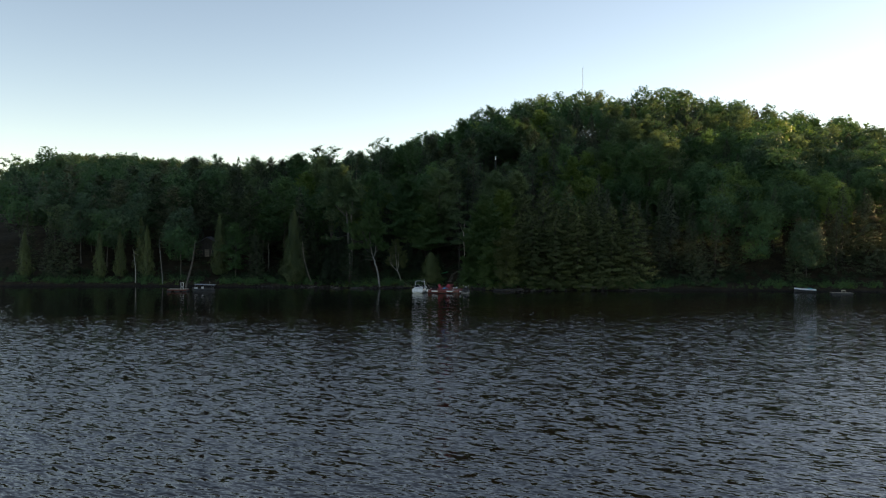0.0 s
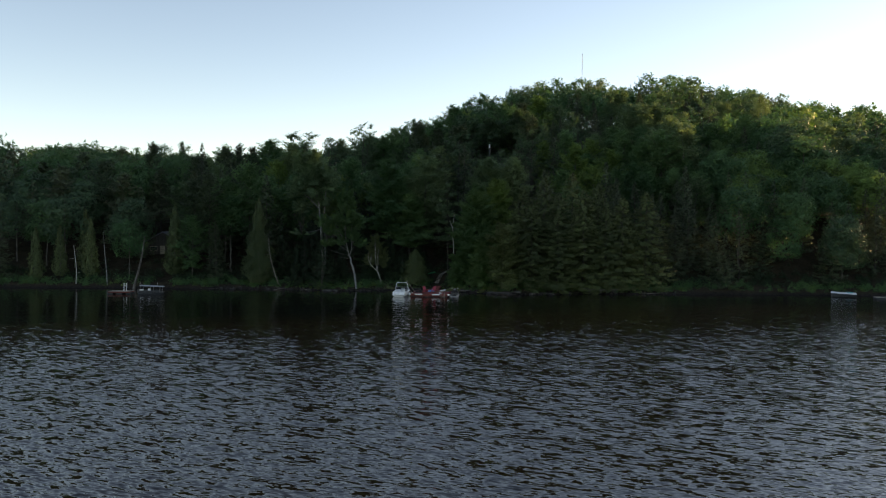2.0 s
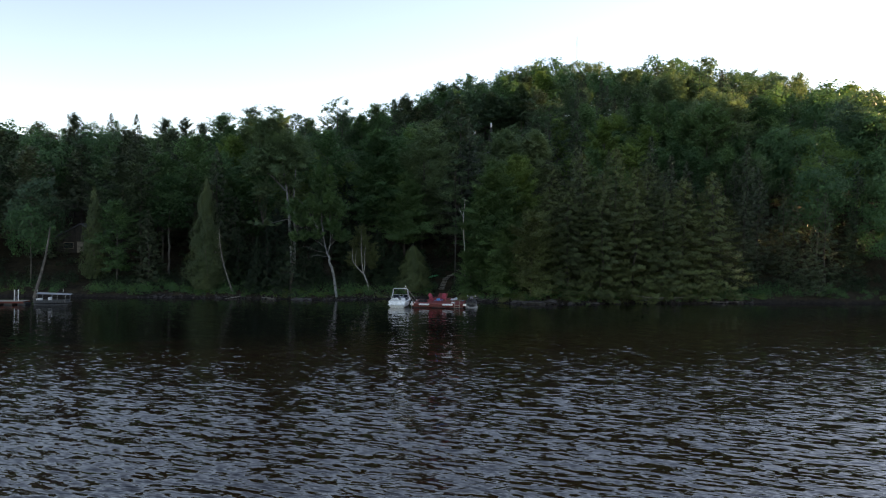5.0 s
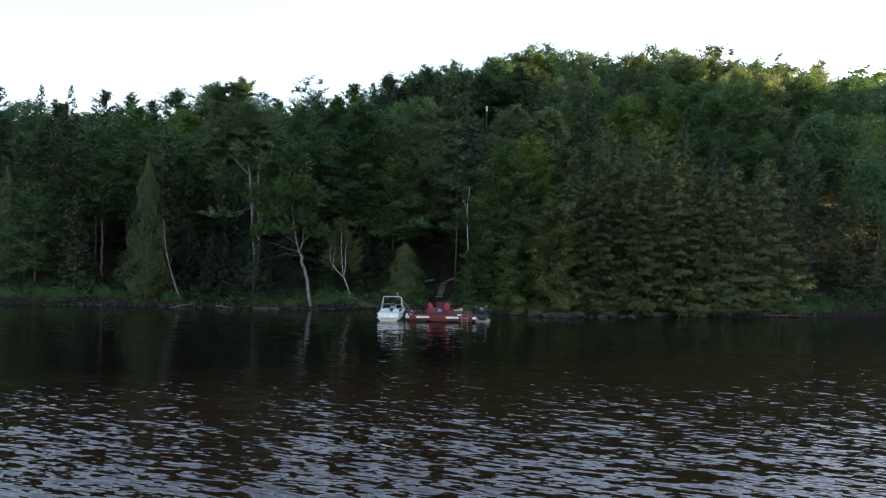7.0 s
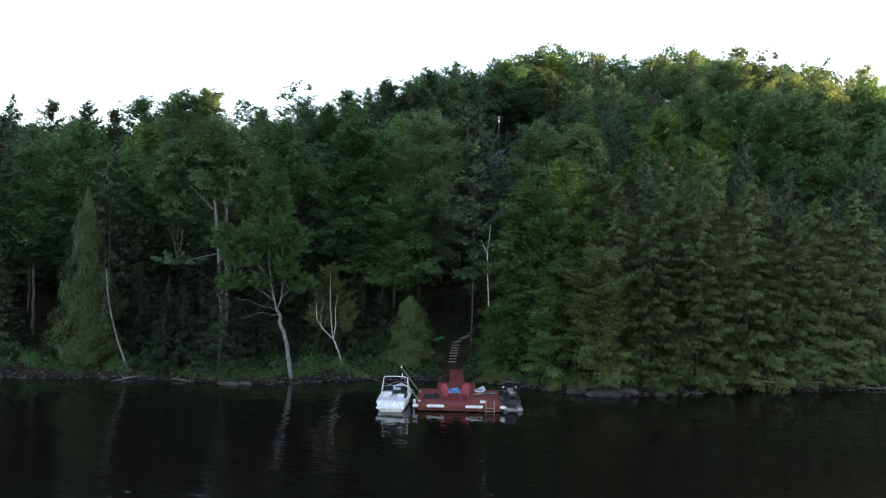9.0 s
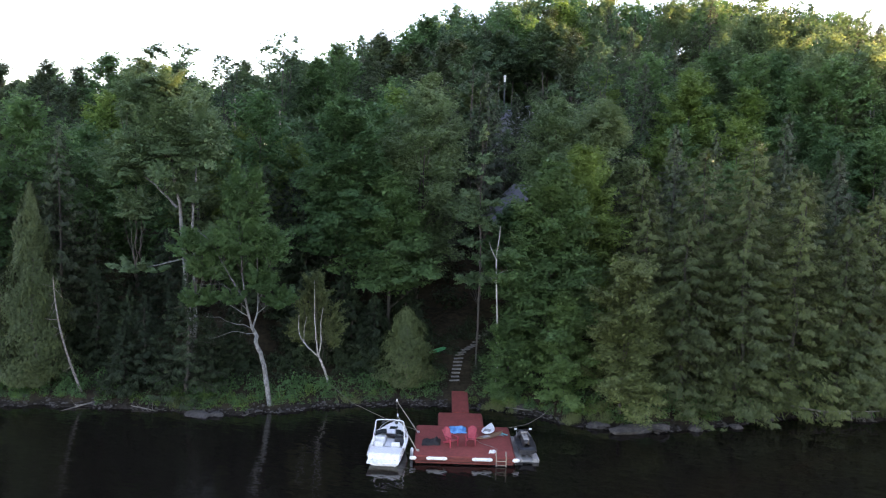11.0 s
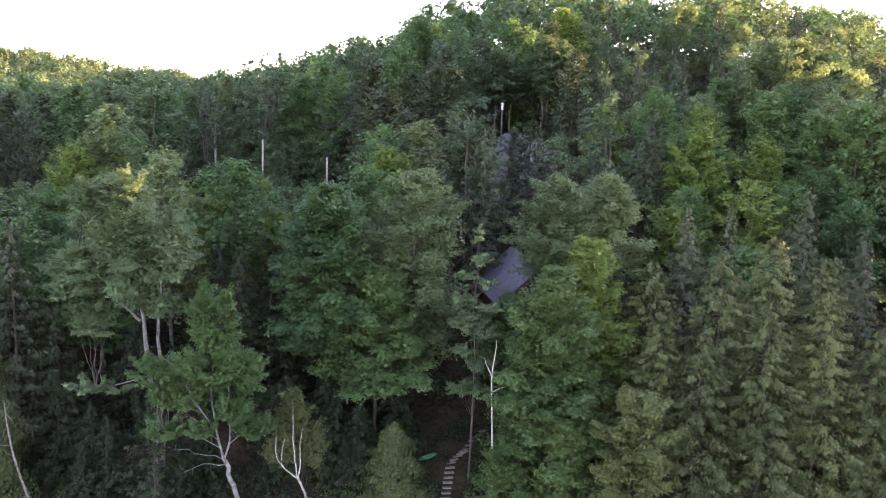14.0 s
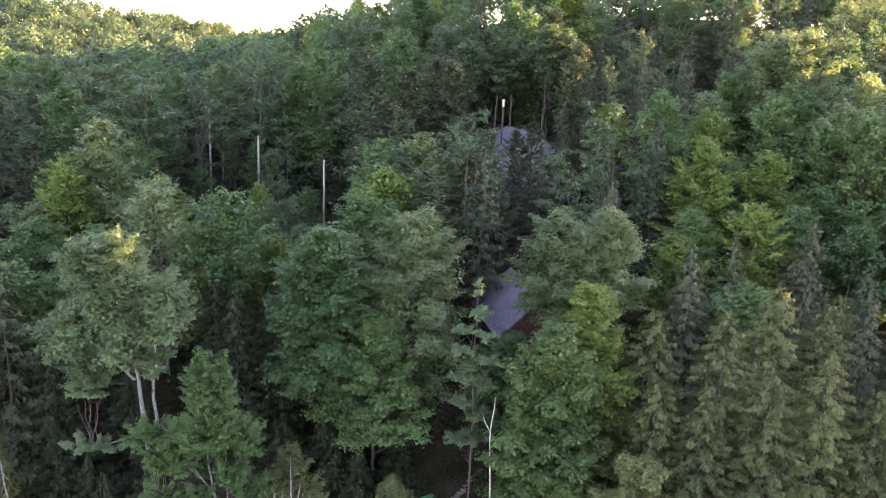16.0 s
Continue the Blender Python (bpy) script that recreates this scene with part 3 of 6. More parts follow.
lone("birch_tree", -0.6, 171.0, 25.7, lambda g, h: broadleaf(g, h, 0.25, 5.6, 190, 202, 0.22, 0.15, (0, 0), 3, 0.8, 0.06, 0.35, 0.06, dens=1.25), BARK, "aspen", "tall round-crowned birch with grey-green leaves")
lone("maple_tree", 3.9, 164.2, 21.4, lambda g, h: grown_crown(g, [([(0, 0, -0.4), (0.1, 0, 8), (-0.05, 0, 14), (0, 0, h - 0.4)], 0.10, 0.015)],
    [(0, 0, h - 0.8, 0.35, 0.35, 0.9), (0.2, 0, h - 2.5, 0.8, 0.8, 0.5), (-0.8, -0.2, h - 3.6, 0.9, 0.7, 0.35), (0.95, 0, h - 4.2, 0.9, 0.7, 0.35), (-1.0, 0.1, h - 5.3, 1.0, 0.8, 0.35), (1.0, -0.2, h - 6.0, 1.0, 0.8, 0.35),
     (-1.2, -0.3, h - 7.2, 1.1, 0.8, 0.4), (0.8, -0.2, h - 8.0, 0.9, 0.8, 0.4), (-0.8, -0.2, h - 9.2, 1.1, 0.8, 0.4), (0.5, 0.3, h - 10.4, 1.2, 1.0, 0.5), (-0.3, 0, h - 12.2, 1.6, 1.2, 0.6), (-0.2, 0.4, h - 7.0, 1.2, 1.0, 1.6)], 170, 150, 0.19, 0.1, 0.35, 0.3, 0.015),
    DARK_BARK, "silver", "thin open maple with flat tiers of leaves")
lone("maple_tree", 9.2, 162.0, 19.4, lambda g, h: broadleaf(g, h, 0.03, 5.2, 260, 202, 0.24, 0.17, flat=0.5, skirt=0.85, dens=1.25), DARK_BARK, "warm", "full green maple leafy down to the bank")
lone("young_maple", 5.75, 159.9, 7.2, lambda g, h: broadleaf(g, h, 0.03, 2.4, 70, 162, 0.19, 0.07, skirt=0.8, dens=1.25), DARK_BARK, "warm", "young maple leafy to the ground beside steps")
lone("young_maple", 9.6, 157.8, 9.5, lambda g, h: broadleaf(g, h, 0.03, 2.9, 90, 175, 0.19, 0.08, skirt=0.8, dens=1.25), DARK_BARK, "warm", "young maple leafy to the water's edge")
lone("maple_tree", 13.1, 167.2, 20.8, lambda g, h: broadleaf(g, h, 0.12, 4.8, 180, 182, 0.24, 0.17, skirt=0.7, dens=1.25), DARK_BARK, "lime", "bright yellow-green maple behind darker trees")
lone("alder_tree", 13.2, 155.6, 12.4, lambda g, h: broadleaf(g, h, 0.02, 3.4, 150, 168, 0.18, 0.10, (0, -0.8), 3, skirt=0.9, dens=1.25), BARK, "conifer", "olive green alder leaning over the water")
lone("birch_tree", 11.1, 172.6, 25.3, lambda g, h: broadleaf(g, h, 0.50, 4.4, 140, 175, 0.21, 0.13, (0, 0), 2, 0.9, 0.05, 0.4, 0.05, dens=1.25), BARK, "aspen", "round soft-leaved birch above the cabin")
lone("birch_tree", 15.6, 173.4, 25.4, lambda g, h: broadleaf(g, h, 0.5, 4.2, 120, 175, 0.21, 0.13, (0, 0), 2, 0.9, 0.05, 0.4, 0.05, dens=1.25), BARK, "aspen", "round soft-leaved birch on the slope")
lone("aspen_tree", 50.5, 210.0, 41.6, lambda g, h: broadleaf(g, h, 0.2, 8.6, 360, 150, 0.30, 0.3, (0, 0), 3, 0.95, wild=0.5, dens=1.25), BARK, "aspen", "large round tree lit gold by the evening sun")
lone("maple_tree", 31.0, 189.0, 30.0, lambda g, h: broadleaf(g, h, 0.2, 4.4, 120, 148, 0.28, 0.17, dens=1.25), BARK, "lime", "bright green maple on the slope")
for x, y, top in ((14.6, 222.0, 40.0), (21.4, 222.2, 42.0), (17.2, 224.5, 39.2), (24.4, 223.0, 41.5), (10.2, 221.0, 39.5)):
    lone("birch_tree", x, y, top, lambda g, h: broadleaf(g, h, 0.58, 3.4, 90, 120, 0.25, 0.14, (0, 0), 1, 0.5, 0.12, 0.4, 0.05, dens=1.1), BARK, "blue", "slender birch with a long bare grey stem", "slender birches behind the hill house", 0.0, 3.0)
for x, y, top, rad in ((21.0, 161.0, 20.4, 3.3), (18.4, 157.4, 15.5, 2.9), (23.0, 157.8, 17.6, 3.0), (27.6, 158.4, 18.2, 3.0), (26.4, 164.0, 21.4, 3.4),
                       (17.6, 165.5, 19.0, 3.1), (31.4, 158.2, 15.6, 2.8), (34.6, 159.5, 17.0, 3.1), (39.0, 160.5, 18.0, 3.3), (35.3, 170.0, 18.8, 3.4), (16.4, 160.2, 15.5, 3.0),
                       (37.0, 180.0, 20.5, 3.6), (31.5, 165.5, 19.5, 3.4)):
    lone("hemlock_tree", x, y, top, lambda g, h: conifer(g, h, rad * 1.85, 36, 9, 128, 0.30, 0.02, 0.44, 0.6), DARK_BARK, "conifer", "dense dark green hemlock with drooping boughs", "hemlocks on the bank", 0.0, 3.2)

lone("maple_tree", 7.8, 170.4, 15.4, lambda g, h: broadleaf(g, h, 0.15, 3.7, 130, 170, 0.22, 0.12, flat=0.45, skirt=0.75, dens=1.4), DARK_BARK, "maple", "green maple in front of the cabin")
# small hemlocks in the near-black leaf, which carries the shade in its colour
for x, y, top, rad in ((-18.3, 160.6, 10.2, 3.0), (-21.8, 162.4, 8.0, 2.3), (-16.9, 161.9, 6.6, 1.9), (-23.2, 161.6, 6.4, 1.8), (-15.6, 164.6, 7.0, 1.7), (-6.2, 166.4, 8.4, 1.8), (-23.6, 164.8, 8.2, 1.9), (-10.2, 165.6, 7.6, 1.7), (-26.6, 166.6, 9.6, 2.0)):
    lone("young_hemlock", x, y, top, lambda g, h: conifer(g, h, rad * 1.4, 26, 8, 70, 0.24, 0.02, 0.22, 0.9), DARK_BARK, "hemlock", "small hemlock under taller trees, shade put into its dark needles", "young hemlocks under the trees", 0.0, 1.8)

# hemlocks added to fill the dark gaps, deep shade painted into their leaf colour
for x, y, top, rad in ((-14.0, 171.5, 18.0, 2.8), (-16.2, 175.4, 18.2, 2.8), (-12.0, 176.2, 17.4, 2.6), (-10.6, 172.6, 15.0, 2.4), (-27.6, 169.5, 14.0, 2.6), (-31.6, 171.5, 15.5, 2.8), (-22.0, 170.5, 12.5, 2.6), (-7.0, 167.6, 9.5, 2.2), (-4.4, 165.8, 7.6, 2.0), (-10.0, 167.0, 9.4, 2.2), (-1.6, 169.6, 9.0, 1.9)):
    lone("hemlock_tree", x, y, top, lambda g, h: conifer(g, h, rad * 1.6, 28, 8, 84, 0.32, 0.03, 0.34, 0.7), DARK_BARK, "hemlock", "hemlock added behind bank trees, deep shade put into its needles", "shaded hemlocks behind the bank", 0.0, 2.6)

# ---- the woods ----
KINDS = {
    "maple": ("maple_tree", "green maple in the hillside woods", BARK, "maple"),
    "aspen": ("aspen_tree", "grey-green aspen in the hillside woods", PALE_BARK, "aspen"),
    "lime": ("young_maple", "yellow-green young maple in the woods", BARK, "lime"),
    "tall": ("maple_tree", "tall maple with a long bare lower trunk", BARK, "maple"),
    "spruce": ("spruce_tree", "dark spruce in the hillside woods", DARK_BARK, "spruce"),
    "cedar": ("cedar_tree", "narrow cedar near the shore", BARK, "cedar"),
    "pine": ("pine_tree", "dark white pine with flat tiers of boughs", DARK_BARK, "dark"),
    "oak": ("oak_tree", "dark open-crowned oak in the hillside woods", DARK_BARK, "blue"),
    "dome": ("birch_tree", "round soft-leaved birch in the woods", PALE_BARK, "aspen"),
}


def grown(kind, g, detail, low=False):
    """A tree of about 16 m; detail 1 for the woods nearby, less for those beyond."""
    if kind == "spruce":
        return conifer(g, 16, 4.2, int(28 * detail ** 0.5), 7, int(50 * detail ** 0.5), (0.42 if detail > 1 else 0.34) / detail ** 0.45, 0.04 if detail > 1 or low else 0.34, 0.3, 0.78)
    if kind == "cedar":
        return cedar(g, 12, 2.1, int(4600 * detail), 0.36 / detail ** 0.42)
    if kind == "pine":
        return broadleaf(g, 18, 0.16, 3.7, int(150 * detail ** 0.5), int(50 * detail ** 0.5), 0.27 / detail ** 0.45, 0.18, flat=0.2, sparse=0.16, skirt=0.95, wild=0.2)
    if kind == "oak":
        return broadleaf(g, 18, 0.32, 4.3, int(74 * detail ** 0.5), int(62 * detail ** 0.5), 0.26 / detail ** 0.45, 0.16, stems=3, flat=0.5, sparse=0.3, skirt=0.6, spread=0.06)
    if kind == "dome":
        return broadleaf(g, 16, 0.2, 4.6, int(150 * detail ** 0.5), int(56 * detail ** 0.5), 0.25 / detail ** 0.45, 0.14, stems=2, flat=0.85, sparse=0.04, skirt=0.7, wild=0.35)
    if kind == "tall":
        return broadleaf(g, 18, 0.45, 4.8, int(110 * detail ** 0.5), int(62 * detail ** 0.5), (0.30 if detail > 1 else 0.22) / detail ** 0.45, 0.16, flat=0.5, skirt=0.55)
    base, rad = {"maple": (0.14, 5.1), "aspen": (0.26, 4.3), "lime": (0.2, 4.4)}[kind]
    if detail < 1:      # inside the woods lower boughs are left off, hidden from the camera
        return domed(g, 16, base if low else 0.34, rad * 0.92, {"maple": 15, "aspen": 22, "lime": 18}[kind], int(8200 * detail), 0.245 / detail ** 0.5)
    return broadleaf(g, 16, base, rad, int(120 * detail ** 0.5), int(62 * detail ** 0.5), 0.30 / detail ** 0.45, 0.15, flat={"maple": 0.5, "aspen": 0.75, "lime": 0.55}[kind], skirt=0.55, wild=0.3)


def kind_at(x, y, d, g):
    u = g.random()
    if -45 < x < 2 and 6 < d < 22:
        return "tall" if u < 0.45 else "spruce" if u < 0.75 else "pine"
    if x > 13 and d < 22:
        return "spruce" if u < 0.78 else "maple" if u < 0.93 else "lime"
    if x < -24 and d < 14:
        return "cedar" if u < 0.35 else "spruce" if u < 0.65 else "maple"
    if x < -38 and d < 60:
        return "spruce" if u < 0.4 else "pine" if u < 0.62 else "maple" if u < 0.9 else "aspen"
    if -10 < x < 26 and 196 < y < 238:
        return "pine" if u < 0.45 else "spruce" if u < 0.68 else "oak" if u < 0.84 else "maple"
    if -2 < x < 26 and 182 < y < 198:
        return "spruce" if u < 0.4 else "pine" if u < 0.66 else "oak" if u < 0.9 else "aspen"
    if d < 45:
        return "maple" if u < 0.45 else "spruce" if u < 0.62 else "dome" if u < 0.78 else "lime"
    if x < -15:
        return "maple" if u < 0.36 else "spruce" if u < 0.52 else "aspen" if u < 0.78 else "oak"
    if x > 15 and y > 225:
        return "spruce" if u < 0.46 else "maple" if u < 0.7 else "dome" if u < 0.85 else "oak"
    return "maple" if u < 0.36 else "spruce" if u < 0.64 else "dome" if u < 0.8 else "oak" if u < 0.95 else "lime"


CLEAR = [(11.5, 212.5, 2.4), (11.7, 187.8, 3.0), (9.8, 190.0, 2.6), (11.1, 197.0, 2.8), (12.4, 203.0, 2.8), (13.5, 209.5, 2.6), (-53.0, 179.5, 5.0), (-52.0, 172.5, 3.2), (-51.0, 166.5, 2.6), (-50.5, 161.5, 2.4), (-13, 163, 4), (-7, 164.5, 3.5), (2.3, 163, 1.6), (3.0, 166, 2.0), (4.5, 169, 2.0), (6.0, 172, 2.0), (8.5, 174.5, 3.0), (10.9, 180.2, 5.2), (17, 216.5, 5.5), (-20.6, 206.5, 3.4), (31, 212, 3), (4.6, 161, 1.0), (-17.3, 216, 1.4), (-8.5, 206, 1.6), (-24.5, 222, 1.4), (13.6, 209, 3), (-14, 168.5, 4.5), (-13, 175, 4.0), (-22, 167, 4.5)]
seeds = np.random.default_rng(21)
protos = {k: [grown(k, np.random.default_rng(50 + i), 1.1) for i in range(4 if k == "maple" else 3)] for k in KINDS}
mid_protos = {k: [grown(k, np.random.default_rng(70 + i), 0.52) for i in range(3)] for k in KINDS}
rough_protos = {k: [grown(k, np.random.default_rng(90 + i), 0.18) for i in range(3)] for k in KINDS}
edge_protos = {k: [grown(k, np.random.default_rng(80 + i), 0.5, True) for i in range(3)] for k in KINDS}
crest_protos = {k: [grown(k, np.random.default_rng(95 + i), 0.18, True) for i in range(3)] for k in KINDS}
first = {}
SHADES = {"maple": ("maple", "blue", "fresh"), "tall": ("maple", "blue", "maple"), "spruce": ("spruce", "dark", "spruce"), "aspen": ("aspen", "aspen", "blue"), "lime": ("lime", "fresh", "lime"), "cedar": ("cedar", "cedar", "cedar"), "pine": ("dark", "dark", "pine"), "oak": ("blue", "maple", "blue"), "dome": ("aspen", "fresh", "aspen")}
stuff = {k: ([], {}) for k in KINDS}
count = 0


def moved(made, x, y, z, turn, s, tall):
    c, q = math.cos(turn), math.sin(turn)
    v = made[0] * np.array([s, s, s * tall])
    return np.stack([v[:, 0] * c - v[:, 1] * q + x, v[:, 0] * q + v[:, 1] * c + y, v[:, 2] + z], 1), made[1]


ROWS_Y = [(y, 5.3) for y in np.arange(159, 199, 5.0)] + [(y, 6.5) for y in np.arange(200, 336, 6.3)]
def planted(k, i, m, group):
    if (k, i) not in first:
        name, label, bark, leaf = KINDS[k]
        first[k, i] = tree(name, protos[k][i], bark, LEAF[leaf], label, "tree", group)
        first[k, i].matrix_basis = m
    else:
        copy_thing(first[k, i], m @ Matrix.Diagonal((*(1 / v for v in first[k, i].scale), 1)))


# trees of the slope and skyline that stand out: kind, x, y, top, width against height
MARKED = [
    ("pine", -44.6, 192.5, 28.7, 0.75), ("pine", -39.5, 199.0, 26.5, 0.8), ("spruce", -50.5, 196.0, 29.5, 0.8), ("spruce", -56.0, 199.0, 30.0, 0.8), ("pine", -62.0, 198.0, 30.0, 0.8),
    ("maple", -38.1, 208.5, 32.0, 1.0), ("oak", -30.4, 214.2, 34.8, 1.35), ("oak", -25.0, 217.5, 33.6, 1.1), ("oak", -17.8, 222.7, 38.0, 0.95), ("maple", -12.6, 226.0, 35.0, 0.9),
    ("maple", -9.4, 224.0, 37.0, 0.8), ("pine", -3.3, 217.7, 38.2, 0.9), ("maple", 1.5, 229.0, 40.5, 1.0), ("maple", 5.7, 252.0, 47.0, 1.0), ("oak", 12.0, 240.0, 44.5, 1.0), ("maple", 19.0, 234.0, 45.6, 1.0),
    ("lime", 29.0, 243.0, 48.5, 1.1), ("dome", 51.0, 250.0, 52.0, 1.1), ("spruce", 58.0, 246.0, 50.5, 0.9), ("spruce", 30.4, 208.3, 37.6, 0.6), ("oak", 27.1, 211.8, 37.6, 0.6),
    # pines and spruce near (13, 204) are placed to hide the house from the camera
    ("spruce", 26.8, 192.3, 31.0, 1.0), ("spruce", 22.6, 197.0, 30.0, 1.0), ("pine", 7.2, 212.5, 36.4, 1.15), ("pine", 1.6, 210.0, 35.0, 1.1), ("pine", 11.4, 205.5, 28.4, 0.9), ("pine", 14.7, 207.4, 28.6, 0.9), ("spruce", 13.4, 200.0, 26.6, 1.1), ("oak", 10.9, 193.5, 23.0, 0.9), ("pine", 16.5, 206.0, 29.6, 1.0), ("spruce", 20.5, 208.0, 31.5, 1.0), ("pine", -2.6, 207.0, 32.5, 1.0),
    ("dome", -21.2, 179.3, 26.2, 1.0), ("lime", -17.6, 181.0, 22.0, 1.0), ("lime", -12.0, 181.5, 20.5, 1.0), ("maple", -26.5, 177.5, 22.5, 1.1), ("maple", -32.5, 182.5, 22.0, 1.1), ("aspen", -29.8, 193.0, 29.5, 1.0),
    ("lime", 24.0, 178.0, 22.0, 1.0), ("lime", 33.5, 182.0, 24.5, 1.0), ("lime", 38.5, 190.0, 28.5, 1.0), ("maple", 27.5, 183.0, 23.5, 1.0), ("spruce", 20.0, 184.0, 25.0, 1.0),
]
for n, (k, x, y, top, wide) in enumerate(MARKED):
    i = n % len(protos[k])
    tall = protos[k][i][1][0][:, 2].max()
    h = (top - float(land(x, y)) + 0.15) / tall
    across = h * wide
    planted(k, i, pose(x, y, float(land(x, y)) - 0.15, 0, 0, n * 77) @ Matrix.Diagonal((across, across, h, 1)), "trees that stand out on the slope")
    TAKEN.append((x, y, 3.4))

for row, (y0, STEP) in enumerate(ROWS_Y):
    for x0 in np.arange(-185, 195, STEP):
        x, y = x0 + seeds.uniform(-1.7, 1.7) + (row % 2) * STEP / 2, y0 + seeds.uniform(-1.7, 1.7)
        d = y - float(shore(x))
        a, u, v, w, pick = seeds.random(5)
        if d < 1.6 or abs(x - 5) > 60 + (y - 100) * 0.56 or (d > 60 and u < 0.08) or (x > 10 and y > 334):
            continue
        if any((x - p) ** 2 + (y - q) ** 2 < rr * rr for p, q, rr in TAKEN + CLEAR):
            continue
        k = kind_at(x, y, d, seeds)
        near = (d < 27 and -54 < x < 52) or (y < 264 and abs(x + 5 - 0.115 * (y - 105)) < 8 + (y - 105) * 0.56)
        size = (0.95 + 0.3 * v) if d < 30 else (0.90 + 0.26 * v)
        if d < 7:
            size *= 0.8
        if x > 14 and d < 32:
            size *= 0.82
        young = -30 < x < -4 and 182 < y < 226      # young growth under the power line, kept low so the camera sees the poles
        if young:
            size *= 0.52
        if x < -24 and d < 70:
            size *= 0.84
        if k == "spruce" and d > 30:
            size *= 0.88
        if 50 < x < 88 and 184 < y < 222:      # taller trees, height added to keep the low sun off the bank
            size *= 1.16
        if 9.5 < x < 14 and 192 < y < 210:
            size *= 0.75
        tall = 0.92 + 0.2 * w
        turn = a * 6.283
        z = float(land(x, y)) - 0.15
        if near:
            count += 1
            i = int(pick * len(protos[k]))
            m = pose(x, y, z, 0, 0, math.degrees(turn)) @ Matrix.Diagonal((size, size, size * tall, 1))
            planted(k, i, m, "trees of the woods by the shore")
        else:
            wood, crown, _ = (edge_protos if d < (15 if x < 20 else 45) or young else crest_protos if y > 280 else mid_protos if y < 232 and -75 < x < 80 else rough_protos)[k][int(pick * 3)]
            stuff[k][1].setdefault(SHADES[k][int(v * 2.99)], []).append(moved(crown, x, y, z, turn, size, tall))
            if d < 90 and pick < 0.3:
                stuff[k][0].append(moved(wood, x, y, z, turn, size, tall))
for k, (woods, crowns) in stuff.items():
    name, label, bark, leaf = KINDS[k]
    if crowns:
        root = tagged(new(k + "_woods"), "dense " + label.split(" in ")[0].split(" near ")[0] + " woods covering the hill", "woods", kind="stuff")
        for shade, some in crowns.items():
            piece("crowns", *join(some), LEAF[shade], root)
        if woods:
            piece("trunks", *join(woods), bark, root, smooth=True)

# the far ridge
far_proto = {k: grown(k, np.random.default_rng(3), 0.08) for k in ("maple", "spruce")}
far_crowns = {"maple": [], "spruce": []}
for y in np.arange(375, 640, 14.0):
    for x in np.arange(-330, 20, 10.5):
        px, py = x + seeds.uniform(-3, 3), y + seeds.uniform(-3, 3)
        if not -0.62 * (py - 110) < px < 0.02 * (py - 110):
            continue
        k = "spruce" if seeds.random() < 0.3 else "maple"
        far_crowns[k].append(moved(far_proto[k][1], px, py, float(land(px, py)) - 0.3, seeds.random() * 6.28, 0.95 + 0.4 * seeds.random(), 1.0))
for k, crowns in far_crowns.items():
    root = tagged(piece("far_" + k + "_woods", *join(crowns), LEAF["blue" if k == "maple" else "pine"]), "distant wooded ridge touched by evening sun", "woods", kind="stuff")

# dead lower branches of the leaning maple
dg = np.random.default_rng(12)
for a, b in (((-1.3, 0.0, 5.7), (-4.8, -0.5, 6.9)), ((-1.2, 0.0, 5.4), (-4.3, -0.8, 5.2)), ((-1.7, -0.1, 7.2), (-3.6, -1.3, 9.4)), ((-1.8, -0.1, 8.0), (-3.2, -1.4, 10.6))):
    line = bent(a, b, 7, 0.3, dg, 0.03)
    twigs = [tube(line, np.linspace(0.034, 0.007, 7), 5)]
    for k in (2, 3, 4, 5):
        twigs.append(tube(bent(line[k], line[k] + dg.normal(0, 0.5, 3) + np.array([-0.3, 0, 0.2]), 4, 0, dg), [0.014, 0.01, 0.007, 0.003], 3))
    piece("dead_branch", *join(twigs), PALE_BARK, bank_maple, smooth=True)

# ---- things: helpers ----
def part(name, bm, mat, parent=None, label="", smooth=False):
    me = bpy.data.meshes.new(name)
    bm.normal_update()
    bm.to_mesh(me)
    bm.free()
    me.materials.append(mat)
    for f in me.polygons:
        f.use_smooth = smooth
    ob = new(name, me)
    ob.parent = parent
    return tagged(ob, label)


def box(size, at=(0, 0, 0), bevel=0.0, turn=(0, 0, 0), bm=None):
    bm = bm or bmesh.new()
    made = bmesh.ops.create_cube(bm, size=1.0, matrix=pose(*at, *turn) @ Matrix.Diagonal((*size, 1)))
    if bevel:
        edges = {e for v in made["verts"] for e in v.link_edges}
        bmesh.ops.bevel(bm, geom=list(edges), offset=bevel, segments=2, affect="EDGES", profile=0.6)
    return bm


def rod(a, b, r, bm=None, r2=None, sides=10):
    bm = bm or bmesh.new()
    a, b = Vector(a), Vector(b)
    m = Matrix.Translation((a + b) / 2) @ (b - a).to_track_quat("Z", "Y").to_matrix().to_4x4()
    bmesh.ops.create_cone(bm, cap_ends=True, segments=sides, radius1=r, radius2=r if r2 is None else r2, depth=(b - a).length, matrix=m)
    return bm


def pipe(points, r, bm=None, sides=8):
    bm = bm or bmesh.new()
    v, q = tube(points, [r] * len(points), sides)
    vs = [bm.verts.new(p) for p in v]
    for f in q:
        bm.faces.new([vs[i] for i in f])
    n = len(points)
    bm.faces.new(vs[:sides][::-1])
    bm.faces.new(vs[(n - 1) * sides:])
    return bm


